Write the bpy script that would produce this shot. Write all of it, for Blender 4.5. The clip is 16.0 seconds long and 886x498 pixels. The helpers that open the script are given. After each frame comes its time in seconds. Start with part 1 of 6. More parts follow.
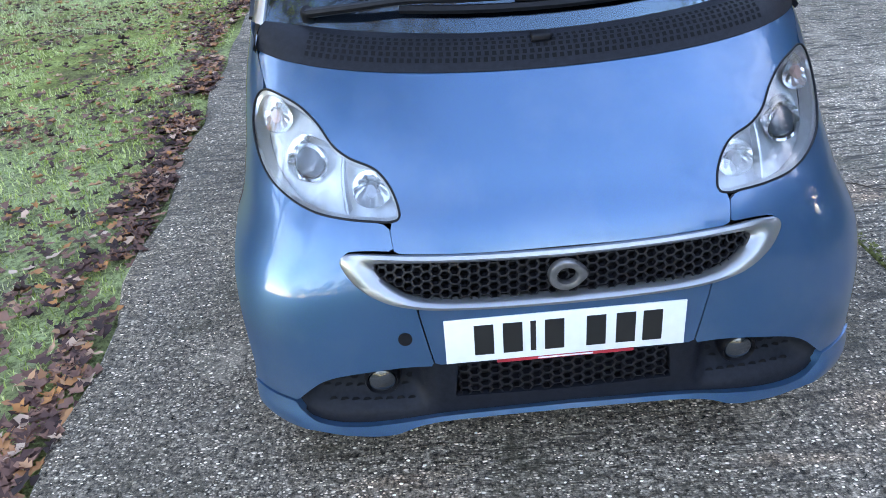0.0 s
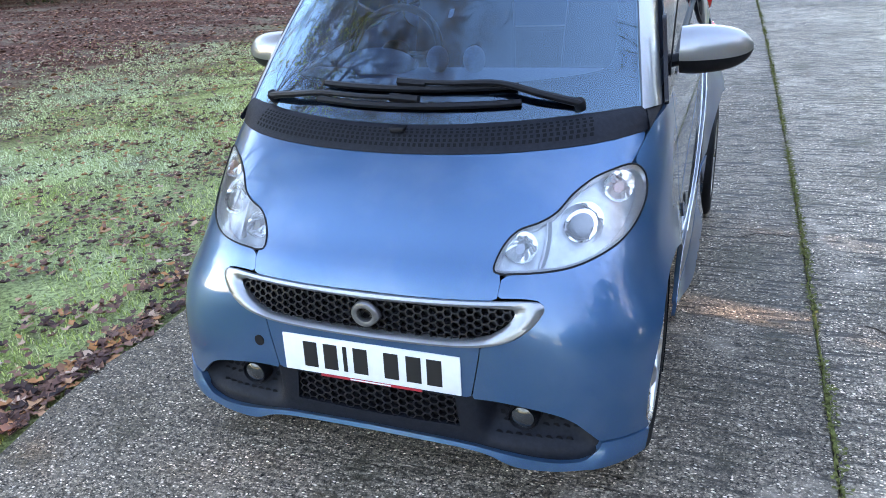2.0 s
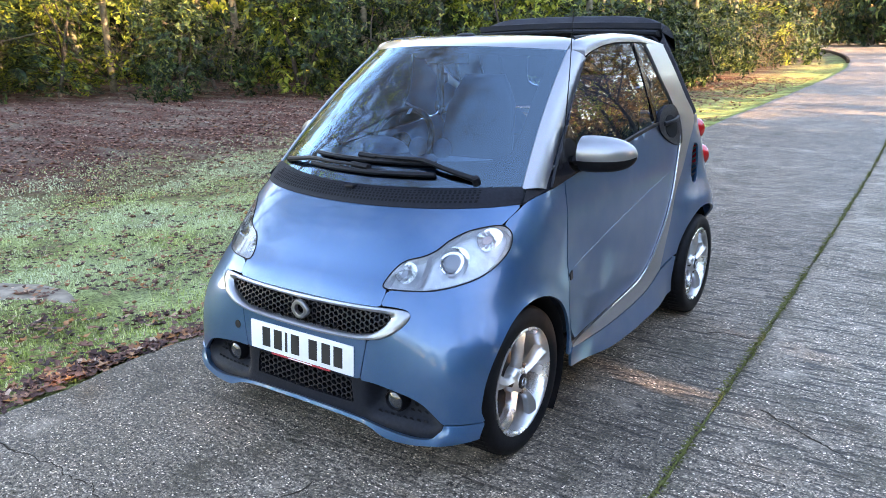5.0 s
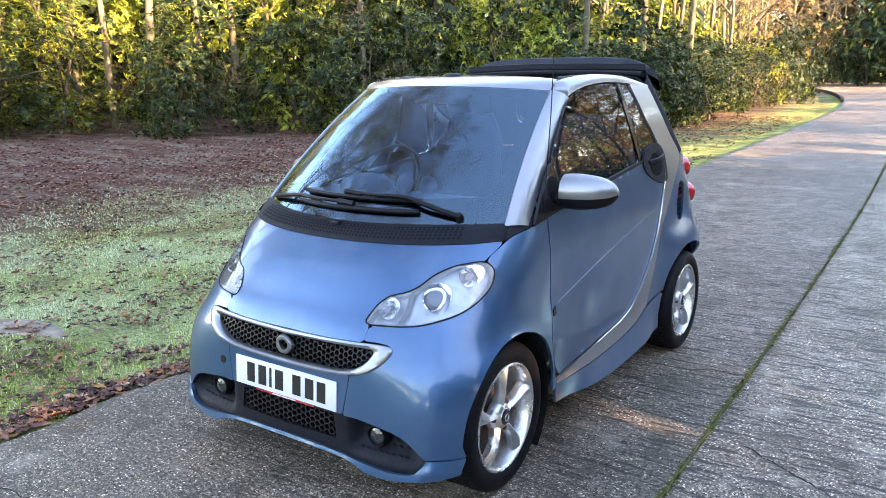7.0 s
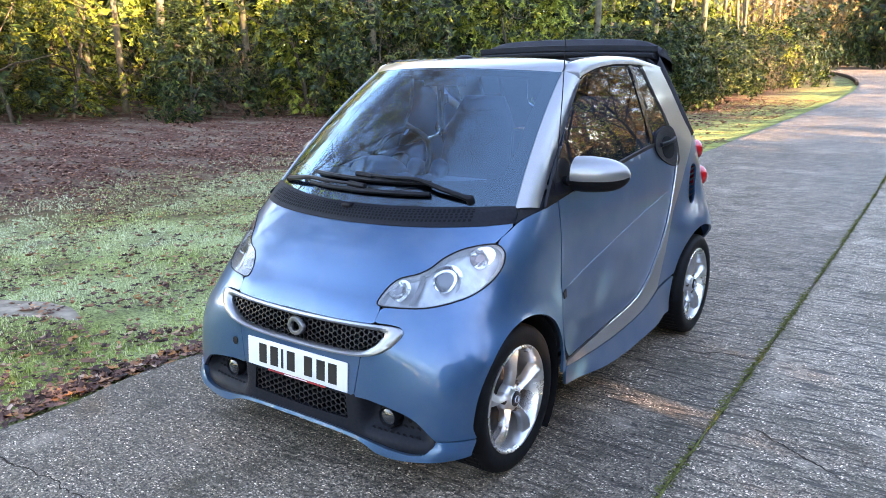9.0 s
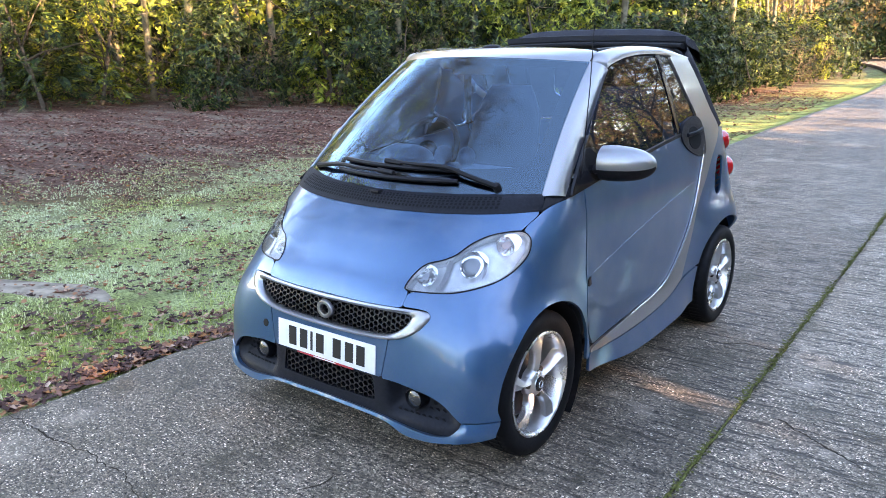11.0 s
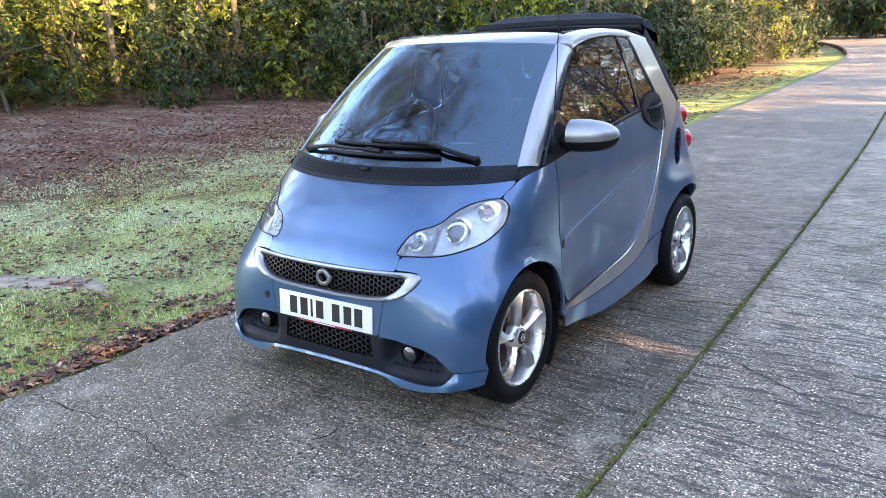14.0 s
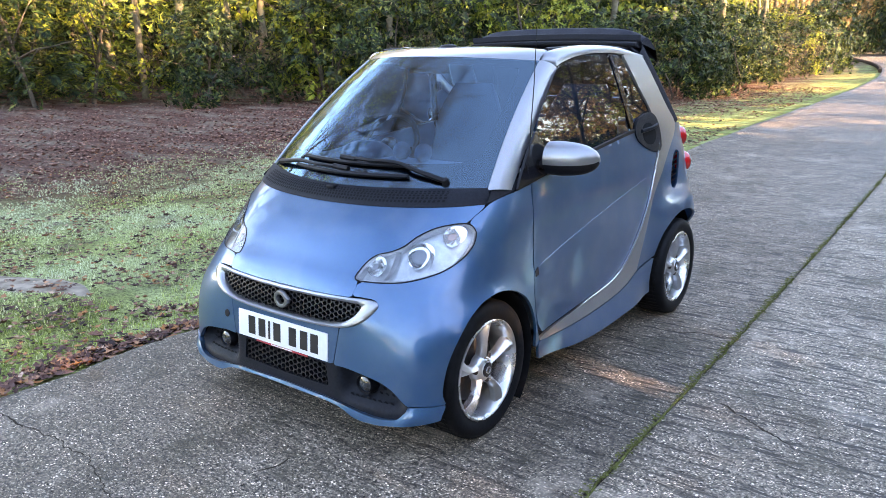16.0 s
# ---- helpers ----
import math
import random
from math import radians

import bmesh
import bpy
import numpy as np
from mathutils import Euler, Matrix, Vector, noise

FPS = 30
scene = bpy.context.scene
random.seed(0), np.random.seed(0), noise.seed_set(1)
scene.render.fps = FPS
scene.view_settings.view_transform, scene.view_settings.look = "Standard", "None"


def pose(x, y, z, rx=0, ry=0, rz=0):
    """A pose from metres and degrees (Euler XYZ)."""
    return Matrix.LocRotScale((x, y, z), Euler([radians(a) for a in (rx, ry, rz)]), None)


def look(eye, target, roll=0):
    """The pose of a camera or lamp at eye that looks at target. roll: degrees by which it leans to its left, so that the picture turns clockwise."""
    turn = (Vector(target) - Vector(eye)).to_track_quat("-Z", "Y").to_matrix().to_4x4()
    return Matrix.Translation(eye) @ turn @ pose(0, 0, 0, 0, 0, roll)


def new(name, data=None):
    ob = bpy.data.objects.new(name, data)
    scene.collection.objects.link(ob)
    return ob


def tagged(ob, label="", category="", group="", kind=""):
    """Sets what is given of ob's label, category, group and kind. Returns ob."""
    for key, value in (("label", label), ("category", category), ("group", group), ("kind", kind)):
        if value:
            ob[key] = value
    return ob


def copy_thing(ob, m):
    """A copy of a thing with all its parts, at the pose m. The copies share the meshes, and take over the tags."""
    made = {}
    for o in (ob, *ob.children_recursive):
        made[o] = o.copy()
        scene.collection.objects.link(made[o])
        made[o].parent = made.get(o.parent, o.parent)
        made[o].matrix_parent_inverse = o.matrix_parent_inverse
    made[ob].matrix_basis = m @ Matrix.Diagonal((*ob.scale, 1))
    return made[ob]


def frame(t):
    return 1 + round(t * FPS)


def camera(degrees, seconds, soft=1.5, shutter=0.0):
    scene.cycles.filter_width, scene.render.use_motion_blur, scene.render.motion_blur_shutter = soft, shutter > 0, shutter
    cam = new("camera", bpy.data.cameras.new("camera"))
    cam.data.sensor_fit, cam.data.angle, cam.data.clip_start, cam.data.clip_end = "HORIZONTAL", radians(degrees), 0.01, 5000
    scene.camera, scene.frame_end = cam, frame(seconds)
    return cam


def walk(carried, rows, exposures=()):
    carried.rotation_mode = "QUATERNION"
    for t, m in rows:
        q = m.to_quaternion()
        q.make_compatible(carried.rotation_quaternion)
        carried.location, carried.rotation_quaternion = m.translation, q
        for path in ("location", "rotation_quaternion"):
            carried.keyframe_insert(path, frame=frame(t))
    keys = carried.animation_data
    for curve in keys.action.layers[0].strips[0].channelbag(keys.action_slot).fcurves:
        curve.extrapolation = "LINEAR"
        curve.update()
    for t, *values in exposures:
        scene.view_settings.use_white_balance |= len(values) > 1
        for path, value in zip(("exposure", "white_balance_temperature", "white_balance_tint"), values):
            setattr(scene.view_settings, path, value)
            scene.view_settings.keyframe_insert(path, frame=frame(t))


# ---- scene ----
cam = camera(60.6, 16.0, soft=0.9)
PATH = [
    (0, (-0.274, -1.755, 1.442), (-0.24, -0.052, 0.392), -4.5),
    (0.5, (0.024, -1.791, 1.447), (-0.151, -0.059, 0.463), -7.1),
    (1, (0.297, -1.795, 1.47), (-0.096, -0.057, 0.56), -4.4),
    (1.5, (0.607, -1.938, 1.497), (0.011, -0.228, 0.649), -3.2),
    (2, (0.863, -1.988, 1.498), (0.163, -0.3, 0.687), -4.2),
    (2.5, (1.092, -1.922, 1.492), (0.291, -0.239, 0.767), -4.2),
    (3, (1.355, -1.982, 1.518), (0.423, -0.336, 0.868), -2.5),
    (3.2, (1.472, -2.034, 1.537), (0.491, -0.408, 0.909), -1.8),
    (5.3, (1.93, -2.325, 1.481), (0.825, -0.736, 0.977), -0.5),
    (5.5, (1.939, -2.322, 1.49), (0.829, -0.733, 0.998), -0.6),
    (6, (1.965, -2.31, 1.487), (0.848, -0.718, 1.022), -0.7),
    (6.5, (1.981, -2.311, 1.489), (0.865, -0.71, 1.05), -0.5),
    (7, (1.982, -2.313, 1.491), (0.873, -0.704, 1.065), -0.3),
    (7.5, (1.984, -2.322, 1.491), (0.88, -0.71, 1.063), -0.1),
    (8, (1.985, -2.325, 1.491), (0.878, -0.719, 1.049), -0.1),
    (8.5, (1.983, -2.318, 1.486), (0.867, -0.723, 1.029), -0.3),
    (11, (1.999, -2.371, 1.482), (0.829, -0.824, 0.991), -0.1),
    (11.5, (2.025, -2.502, 1.481), (0.813, -0.985, 1.0), -1.0),
    (12, (2.054, -2.609, 1.461), (0.86, -1.083, 0.964), -1.6),
    (12.5, (2.076, -2.647, 1.47), (0.909, -1.1, 0.974), -1.9),
    (13, (2.097, -2.659, 1.473), (0.955, -1.094, 0.977), -2.1),
    (13.5, (2.11, -2.672, 1.468), (0.99, -1.093, 0.967), -2.0),
    (14, (2.124, -2.64, 1.462), (1.017, -1.056, 0.948), -1.8),
    (14.5, (2.163, -2.496, 1.482), (1.056, -0.915, 0.958), -1.3),
    (15, (2.213, -2.384, 1.49), (1.091, -0.814, 0.963), -0.8),
    (15.5, (2.207, -2.361, 1.498), (1.065, -0.803, 0.982), -0.4),
    (16, (2.22, -2.362, 1.494), (1.058, -0.813, 0.995), -0.3),
]
walk(cam, [(t, look(eye, target, roll)) for t, eye, target, roll in PATH], [(0, 3.74, 7400, 24), (16, 3.74, 7400, 27)])


# ---- world, sun ----
SUN_FROM = Vector((1.0, -0.06, 0.225)).normalized()
world = bpy.data.worlds.new("sky")
scene.world = world
world.use_nodes = True
wn = world.node_tree.nodes
sky = wn.new("ShaderNodeTexSky")
sky.sky_type = "NISHITA"
sky.sun_disc = False
sky.sun_elevation = math.asin(SUN_FROM.z)
sky.sun_rotation = math.atan2(SUN_FROM.x, SUN_FROM.y)
sky.air_density, sky.dust_density, sky.ozone_density = 1.0, 0.2, 1.5
world.node_tree.links.new(sky.outputs[0], wn["Background"].inputs[0])
wn["Background"].inputs[1].default_value = 0.15
sun = new("sun", bpy.data.lights.new("sun", "SUN"))
sun.data.energy, sun.data.angle, sun.data.color = 4.6, radians(0.5), (1.0, 0.76, 0.45)
sun.matrix_world = look(SUN_FROM * 50, (0, 0, 0))


# ---- materials ----
def shader(name, rough=0.5, metal=0.0, colour=(0.5, 0.5, 0.5), **more):
    m = bpy.data.materials.new(name)
    m.use_nodes = True
    p = m.node_tree.nodes["Principled BSDF"]
    p.inputs["Base Color"].default_value = (*colour, 1)
    p.inputs["Roughness"].default_value, p.inputs["Metallic"].default_value = rough, metal
    for key, value in more.items():
        p.inputs[key.replace("_", " ")].default_value = value
    return m, m.node_tree.nodes, m.node_tree.links, p


def place_of(n, links, scale=(1, 1, 1), space="Object"):
    c, mp = n.new("ShaderNodeTexCoord"), n.new("ShaderNodeMapping")
    mp.inputs["Scale"].default_value = scale
    links.new(c.outputs[space], mp.inputs["Vector"])
    return mp.outputs["Vector"]


def noise_of(n, links, where, scale, detail=4.0, rough=0.55):
    t = n.new("ShaderNodeTexNoise")
    t.inputs["Scale"].default_value, t.inputs["Detail"].default_value, t.inputs["Roughness"].default_value = scale, detail, rough
    links.new(where, t.inputs["Vector"])
    return t.outputs["Fac"]


def ramp_of(n, links, value, *stops):
    r = n.new("ShaderNodeValToRGB")
    while len(r.color_ramp.elements) < len(stops):
        r.color_ramp.elements.new(0.5)
    for e, (at, c) in zip(r.color_ramp.elements, stops):
        e.position, e.color = at, (*c, 1) if len(c) == 3 else c
    links.new(value, r.inputs[0])
    return r.outputs[0]


def grey(v):
    return (v, v, v)


def mixed(n, links, fac, a, b, mode="MIX"):
    x = n.new("ShaderNodeMix")
    x.data_type, x.blend_type = "RGBA", mode
    for socket, value in ((x.inputs[0], fac), (x.inputs[6], a), (x.inputs[7], b)):
        if isinstance(value, (int, float)):
            socket.default_value = value
        elif isinstance(value, tuple):
            socket.default_value = (*value, 1)
        else:
            links.new(value, socket)
    return x.outputs[2]


def bump_of(n, links, p, height, strength=0.3, distance=0.01):
    b = n.new("ShaderNodeBump")
    b.inputs["Strength"].default_value, b.inputs["Distance"].default_value = strength, distance
    links.new(height, b.inputs["Height"])
    links.new(b.outputs[0], p.inputs["Normal"])


def simple(name, colour, rough=0.5, metal=0.0, vary=0.15, scale=40.0, bump=0.0, **more):
    """A plain surface with slight variation in tone and gloss."""
    m, n, links, p = shader(name, rough, metal, colour, **more)
    where = place_of(n, links)
    f = noise_of(n, links, where, scale)
    c = ramp_of(n, links, f, (0.3, tuple(v * (1 - vary) for v in colour)), (0.7, tuple(min(1, v * (1 + vary)) for v in colour)))
    links.new(c, p.inputs["Base Color"])
    r = n.new("ShaderNodeMapRange")
    r.inputs[3].default_value, r.inputs[4].default_value = max(0.0, rough - 0.06), min(1, rough + 0.08)
    links.new(noise_of(n, links, where, scale * 0.3), r.inputs[0])
    links.new(r.outputs[0], p.inputs["Roughness"])
    if bump:
        bump_of(n, links, p, noise_of(n, links, where, scale * 4), bump, 0.002)
    return m


def paint(name, colour, metal, rough):
    m, n, links, p = shader(name, rough, metal, colour, Coat_Weight=1.0, Coat_Roughness=0.03, Coat_IOR=1.5)
    where = place_of(n, links)
    v = n.new("ShaderNodeTexVoronoi")
    v.inputs["Scale"].default_value = 1400
    links.new(where, v.inputs["Vector"])
    c = mixed(n, links, 0.18, colour, v.outputs["Color"], "OVERLAY")
    dust = ramp_of(n, links, noise_of(n, links, where, 5), (0.45, grey(0)), (0.8, grey(0.10)))
    links.new(mixed(n, links, dust, c, (0.45, 0.43, 0.40)), p.inputs["Base Color"])
    return m


PAINT_BLUE = paint("metallic blue paint", (0.029, 0.100, 0.205), 0.58, 0.33)
PAINT_SILVER = paint("silver paint", (0.255, 0.26, 0.27), 0.75, 0.34)
CHROME = simple("chrome", (0.75, 0.75, 0.76), 0.12, 1.0, 0.05)
SATIN = simple("satin silver plastic", (0.62, 0.62, 0.63), 0.30, 0.7, 0.06)
BRUSHED = simple("brushed dark metal", (0.26, 0.26, 0.27), 0.33, 0.9, 0.15, 80)
ALLOY = simple("alloy", (0.62, 0.62, 0.62), 0.27, 0.85, 0.10, 25)
BLACK = simple("black plastic", (0.006, 0.006, 0.008), 0.5, 0, 0.3, 60, 0.15, Specular_IOR_Level=0.18)
TRIM = simple("grey textured plastic", (0.009, 0.010, 0.014), 0.55, 0, 0.25, 90, 0.3, Specular_IOR_Level=0.14)
GLOSS = simple("gloss black", (0.012, 0.012, 0.014), 0.12, 0, 0.2)
# near-black, so the shade of hollows and openings is in the colour
DARK = simple("shade-black for hollows", (0.004, 0.004, 0.005), 0.95, 0, 0.2, Specular_IOR_Level=0.22)
RUBBER = simple("tyre rubber", (0.006, 0.006, 0.007), 0.6, 0, 0.35, 30, 0.3, Specular_IOR_Level=0.15)
FABRIC = simple("soft top cloth", (0.007, 0.009, 0.016), 0.85, 0, 0.3, 300, 0.5)
SEAT = simple("seat cloth", (0.012, 0.020, 0.034), 0.85, 0, 0.3, 200, 0.4, Specular_IOR_Level=0.22)
DASH = simple("dash plastic", (0.105, 0.125, 0.158), 0.7, 0, 0.15, 120, 0.2, Specular_IOR_Level=0.22)
FOG = simple("fog lamp glass", (0.020, 0.023, 0.027), 0.14, 0.0, 0.1, Coat_Weight=1.0)
WHITE = simple("white plate", (0.68, 0.68, 0.68), 0.35, 0, 0.03)
INK = simple("black characters", (0.01, 0.01, 0.01), 0.4, 0, 0.1)
RED = simple("red strip", (0.35, 0.02, 0.03), 0.4, 0, 0.1)
PROJECTOR = simple("smoked projector lens", (0.10, 0.115, 0.135), 0.08, 0.0, 0.1, Coat_Weight=1.0)
BOWL = simple("lamp housing", (0.60, 0.62, 0.64), 0.30, 0.30, 0.25, 22, 0.3)
MIRROR = simple("bright lamp reflector", (0.86, 0.87, 0.88), 0.12, 0.8, 0.05, 14)
GRILLE = simple("satin black grille", (0.007, 0.007, 0.009), 0.45, 0, 0.2, 60, Specular_IOR_Level=0.3)
RUST = simple("brake disc iron", (0.045, 0.034, 0.030), 0.6, 0.3, 0.5, 40)


def glass(name, tint, gloss_ior, sheen=(1, 1, 1)):
    """A thin pane: clear, with a mirror sheen by the angle."""
    m, n, links, p = shader(name)
    clear, shine, mix, fres = (n.new("ShaderNode" + k) for k in ("BsdfTransparent", "BsdfGlossy", "MixShader", "Fresnel"))
    clear.inputs["Color"].default_value = (*tint, 1)
    shine.inputs["Roughness"].default_value = 0.0
    shine.inputs["Color"].default_value = (*sheen, 1)
    fres.inputs["IOR"].default_value = gloss_ior
    links.new(fres.outputs[0], mix.inputs[0])
    links.new(clear.outputs[0], mix.inputs[1])
    links.new(shine.outputs[0], mix.inputs[2])
    links.new(mix.outputs[0], n["Material Output"].inputs["Surface"])
    return m


GLASS = glass("window glass", (0.40, 0.52, 0.62), 1.9)
# the blue of the reflected sky is put into the sheen colour
SCREEN = glass("windscreen glass", (0.38, 0.57, 0.76), 2.15, (0.58, 0.83, 1.0))
LENS = glass("clear lamp cover", (0.93, 0.95, 0.96), 1.75)
REAR = glass("rear window glass", (0.85, 0.90, 0.92), 1.5)
RED_LENS = simple("red lamp lens", (0.55, 0.015, 0.015), 0.12, 0, 0.1, Coat_Weight=1.0)
AMBER = simple("orange bulb shade", (0.50, 0.33, 0.29), 0.25, 0, 0.1)


from mathutils.geometry import delaunay_2d_cdt


# ---- mesh helpers ----
def part(name, mesh, mat, parent=None, label=""):
    """Links a mesh or bmesh as one object, under a thing or a part."""
    if isinstance(mesh, bmesh.types.BMesh):
        bm, mesh = mesh, bpy.data.meshes.new(name)
        bm.to_mesh(mesh)
        bm.free()
    ob = new(name, mesh)
    if mat and not mesh.materials:
        mesh.materials.append(mat)
    ob.parent = parent
    if label:
        ob["label"] = label
    return ob


def thing(name, label, category, at=(0, 0, 0), group="", kind=""):
    ob = new(name)
    ob.location = at
    return tagged(ob, label, category, group, kind)


def mesh_of(name, verts, faces, smooth=True, sharp=None):
    me = bpy.data.meshes.new(name)
    me.from_pydata([tuple(v) for v in verts], [], [tuple(f) for f in faces])
    me.update()
    me.polygons.foreach_set("use_smooth", [smooth] * len(me.polygons))
    if sharp:
        me.set_sharp_from_angle(angle=radians(sharp))
    return me


def spline(pts, n=8, closed=True):
    """A smooth line through the points; a point given twice is a corner."""
    p, out = np.array(pts, float), []
    m = len(p)
    for i in range(m if closed else m - 1):
        if closed:
            a, b, c, d = p[i - 1], p[i], p[(i + 1) % m], p[(i + 2) % m]
        else:
            a, b, c, d = p[max(i - 1, 0)], p[i], p[i + 1], p[min(i + 2, m - 1)]
        if np.allclose(b, c):
            continue
        ta = np.zeros_like(b) + (c - b if np.allclose(a, b) else (c - a) / 2)
        tb = np.zeros_like(b) + (c - b if np.allclose(c, d) else (d - b) / 2)
        lim = 1.2 * np.linalg.norm(c - b)
        ta, tb = (t * min(1, lim / (np.linalg.norm(t) + 1e-9)) for t in (ta, tb))
        for s in np.arange(n) / n:
            out.append((2 * s**3 - 3 * s**2 + 1) * b + (s**3 - 2 * s**2 + s) * ta + (3 * s**2 - 2 * s**3) * c + (s**3 - s**2) * tb)
    if not closed:
        out.append(p[-1])
    return np.array(out)


def even(loop, step=None, count=None):
    """A closed loop, respaced evenly."""
    p = np.vstack([loop, loop[:1]])
    d = np.r_[0, np.cumsum(np.linalg.norm(np.diff(p, axis=0), axis=1))]
    count = count or max(8, int(d[-1] / step))
    t = np.linspace(0, d[-1], count, endpoint=False)
    return np.stack([np.interp(t, d, p[:, k]) for k in range(p.shape[1])], 1)


def inside(points, loop):
    x, y = points[:, 0], points[:, 1]
    hit = np.zeros(len(points), bool)
    for (ax, ay), (bx, by) in zip(loop, np.roll(loop, -1, 0)):
        if ay == by:
            continue
        hit ^= ((ay > y) != (by > y)) & (x < (bx - ax) * (y - ay) / (by - ay) + ax)
    return hit


def area(loop):
    x, y = loop[:, 0], loop[:, 1]
    return 0.5 * np.sum(x * np.roll(y, -1) - np.roll(x, -1) * y)


def inset(loop, g):
    """A loop drawn in by g."""
    if area(loop) < 0:
        loop = loop[::-1]
    d = np.roll(loop, -1, 0) - np.roll(loop, 1, 0)
    nrm = np.stack([-d[:, 1], d[:, 0]], 1) / (np.linalg.norm(d, axis=1)[:, None] + 1e-9)
    return loop + g * nrm


def fill(loops, step):
    """Triangles that fill the first loop outside of the others."""
    outer, holes = loops[0], loops[1:]
    lo, hi = outer.min(0), outer.max(0)
    gx, gy = np.arange(lo[0] + step / 2, hi[0], step), np.arange(lo[1] + step / 2, hi[1], step)
    grid = np.stack(np.meshgrid(gx, gy), -1).reshape(-1, 2)
    grid[:, 0] += (np.round((grid[:, 1] - lo[1]) / step) % 2) * step / 2
    grid = grid[inside(grid, outer)]
    for h in holes:
        grid = grid[~inside(grid, h)]
    rim = np.vstack(loops)
    if len(grid):
        near = np.min(np.linalg.norm(grid[:, None] - rim[None], axis=2), axis=1)
        grid = grid[near > 0.45 * step]
    verts, edges, at = np.vstack([rim, grid]), [], 0
    for l in loops:
        edges += [(at + i, at + (i + 1) % len(l)) for i in range(len(l))]
        at += len(l)
    from_cdt = delaunay_2d_cdt([Vector(v) for v in verts], edges, [], 0, 1e-7)
    pts = np.array([tuple(v) for v in from_cdt[0]])
    tris = np.array([f for f in from_cdt[2] if len(f) == 3])
    mid = pts[tris].mean(1)
    keep = inside(mid, outer)
    for h in holes:
        keep &= ~inside(mid, h)
    tris = tris[keep]
    a, b, c = pts[tris[:, 0]], pts[tris[:, 1]], pts[tris[:, 2]]
    flip = (b[:, 0] - a[:, 0]) * (c[:, 1] - a[:, 1]) - (b[:, 1] - a[:, 1]) * (c[:, 0] - a[:, 0]) < 0
    tris[flip] = tris[flip][:, ::-1]
    return pts, tris


def normals_at(surf, p):
    e = 1e-3
    du, dv = surf(p + (e, 0)) - surf(p - (e, 0)), surf(p + (0, e)) - surf(p - (0, e))
    nrm = np.cross(du, dv)
    return nrm / (np.linalg.norm(nrm, axis=1)[:, None] + 1e-12)


def panel_mesh(name, surf, outline, step=0.02, holes=(), out=0.0, thick=0.012, mirror=False, gap=0.0):
    """A sheet cut from a surface along an outline, with thickness towards the inside."""
    loops = [even(inset(outline, gap) if gap else outline, step * 0.8)] + [even(h, step * 0.6) for h in holes]
    pts, tris = fill(loops, step)
    nrm = normals_at(surf, pts)
    top = surf(pts) + out * nrm
    verts, faces = [*top], [*tris]
    for l in loops:
        ln = normals_at(surf, l)
        a, b = surf(l) + out * ln, surf(l) + (out - thick) * ln
        at, m = len(verts), len(l)
        verts += [*a, *b]
        ccw = area(l) > 0
        if l is not loops[0]:
            ccw = not ccw
        for i in range(m):
            j = (i + 1) % m
            q = (at + i, at + m + i, at + m + j, at + j)
            faces.append(q if ccw else q[::-1])
    verts = np.array(verts)
    if mirror:
        verts = verts * (-1, 1, 1)
        faces = [f[::-1] for f in faces]
    return mesh_of(name, verts, faces)


def loft(name, rows, closed=False, flip=False, smooth=True, caps=False):
    """A skin over rows of points, all of one length."""
    rows = np.array(rows)
    r, c = rows.shape[:2]
    faces = []
    for i in range(r - 1):
        for j in range(c if closed else c - 1):
            k = (j + 1) % c
            q = (i * c + j, i * c + k, (i + 1) * c + k, (i + 1) * c + j)
            faces.append(q[::-1] if flip else q)
    if caps:
        faces += [tuple(range(c))[:: 1 if flip else -1], tuple(range((r - 1) * c, r * c))[:: -1 if flip else 1]]
    return mesh_of(name, rows.reshape(-1, 3), faces, smooth, 40)


def mirrored(me):
    m = me.copy()
    m.transform(Matrix.Diagonal((-1, 1, 1, 1)))
    m.flip_normals()
    return m


def lathe(profile, axis="x", n=48, closed=False):
    """Rows of points: a profile of (radius, along) turned about an axis."""
    rows = []
    for i in range(n + 1):
        a = 2 * math.pi * i / n
        c, s = math.cos(a), math.sin(a)
        rows.append([{"x": (h, r * c, r * s), "y": (r * c, h, r * s), "z": (r * c, r * s, h)}[axis] for r, h in profile])
    return rows


def tube(name, path, radius, n=8, taper=1.0):
    """A round bar along a path."""
    path, rows = np.array(path, float), []
    for i, p in enumerate(path):
        d = path[min(i + 1, len(path) - 1)] - path[max(i - 1, 0)]
        d = d / (np.linalg.norm(d) + 1e-12)
        a = np.cross(d, (0, 0, 1) if abs(d[2]) < 0.9 else (1, 0, 0))
        a /= np.linalg.norm(a)
        b = np.cross(d, a)
        r = radius * (1 + (taper - 1) * i / (len(path) - 1))
        rows.append([p + r * (math.cos(t) * a + math.sin(t) * b) for t in np.arange(n) * 2 * math.pi / n])
    return loft(name, rows, closed=True, caps=True, flip=True)


def slab_bm(x0, y0, z0, x1, y1, z1, bevel=0.0):
    bm = bmesh.new()
    bmesh.ops.create_cube(bm, size=1, matrix=pose((x0 + x1) / 2, (y0 + y1) / 2, (z0 + z1) / 2) @ Matrix.Diagonal((x1 - x0, y1 - y0, z1 - z0, 1)))
    if bevel:
        bmesh.ops.bevel(bm, geom=bm.edges[:], offset=bevel, segments=2, profile=0.6, affect="EDGES")
    return bm


def smoothed(bm):
    for f in bm.faces:
        f.smooth = True
    return bm


# ---- the car's surface ----
def knots(*pts):
    """A short table of (place, value) for curve()."""
    xs, ys = np.array(pts, float).T
    return xs, ys, np.gradient(ys, xs)


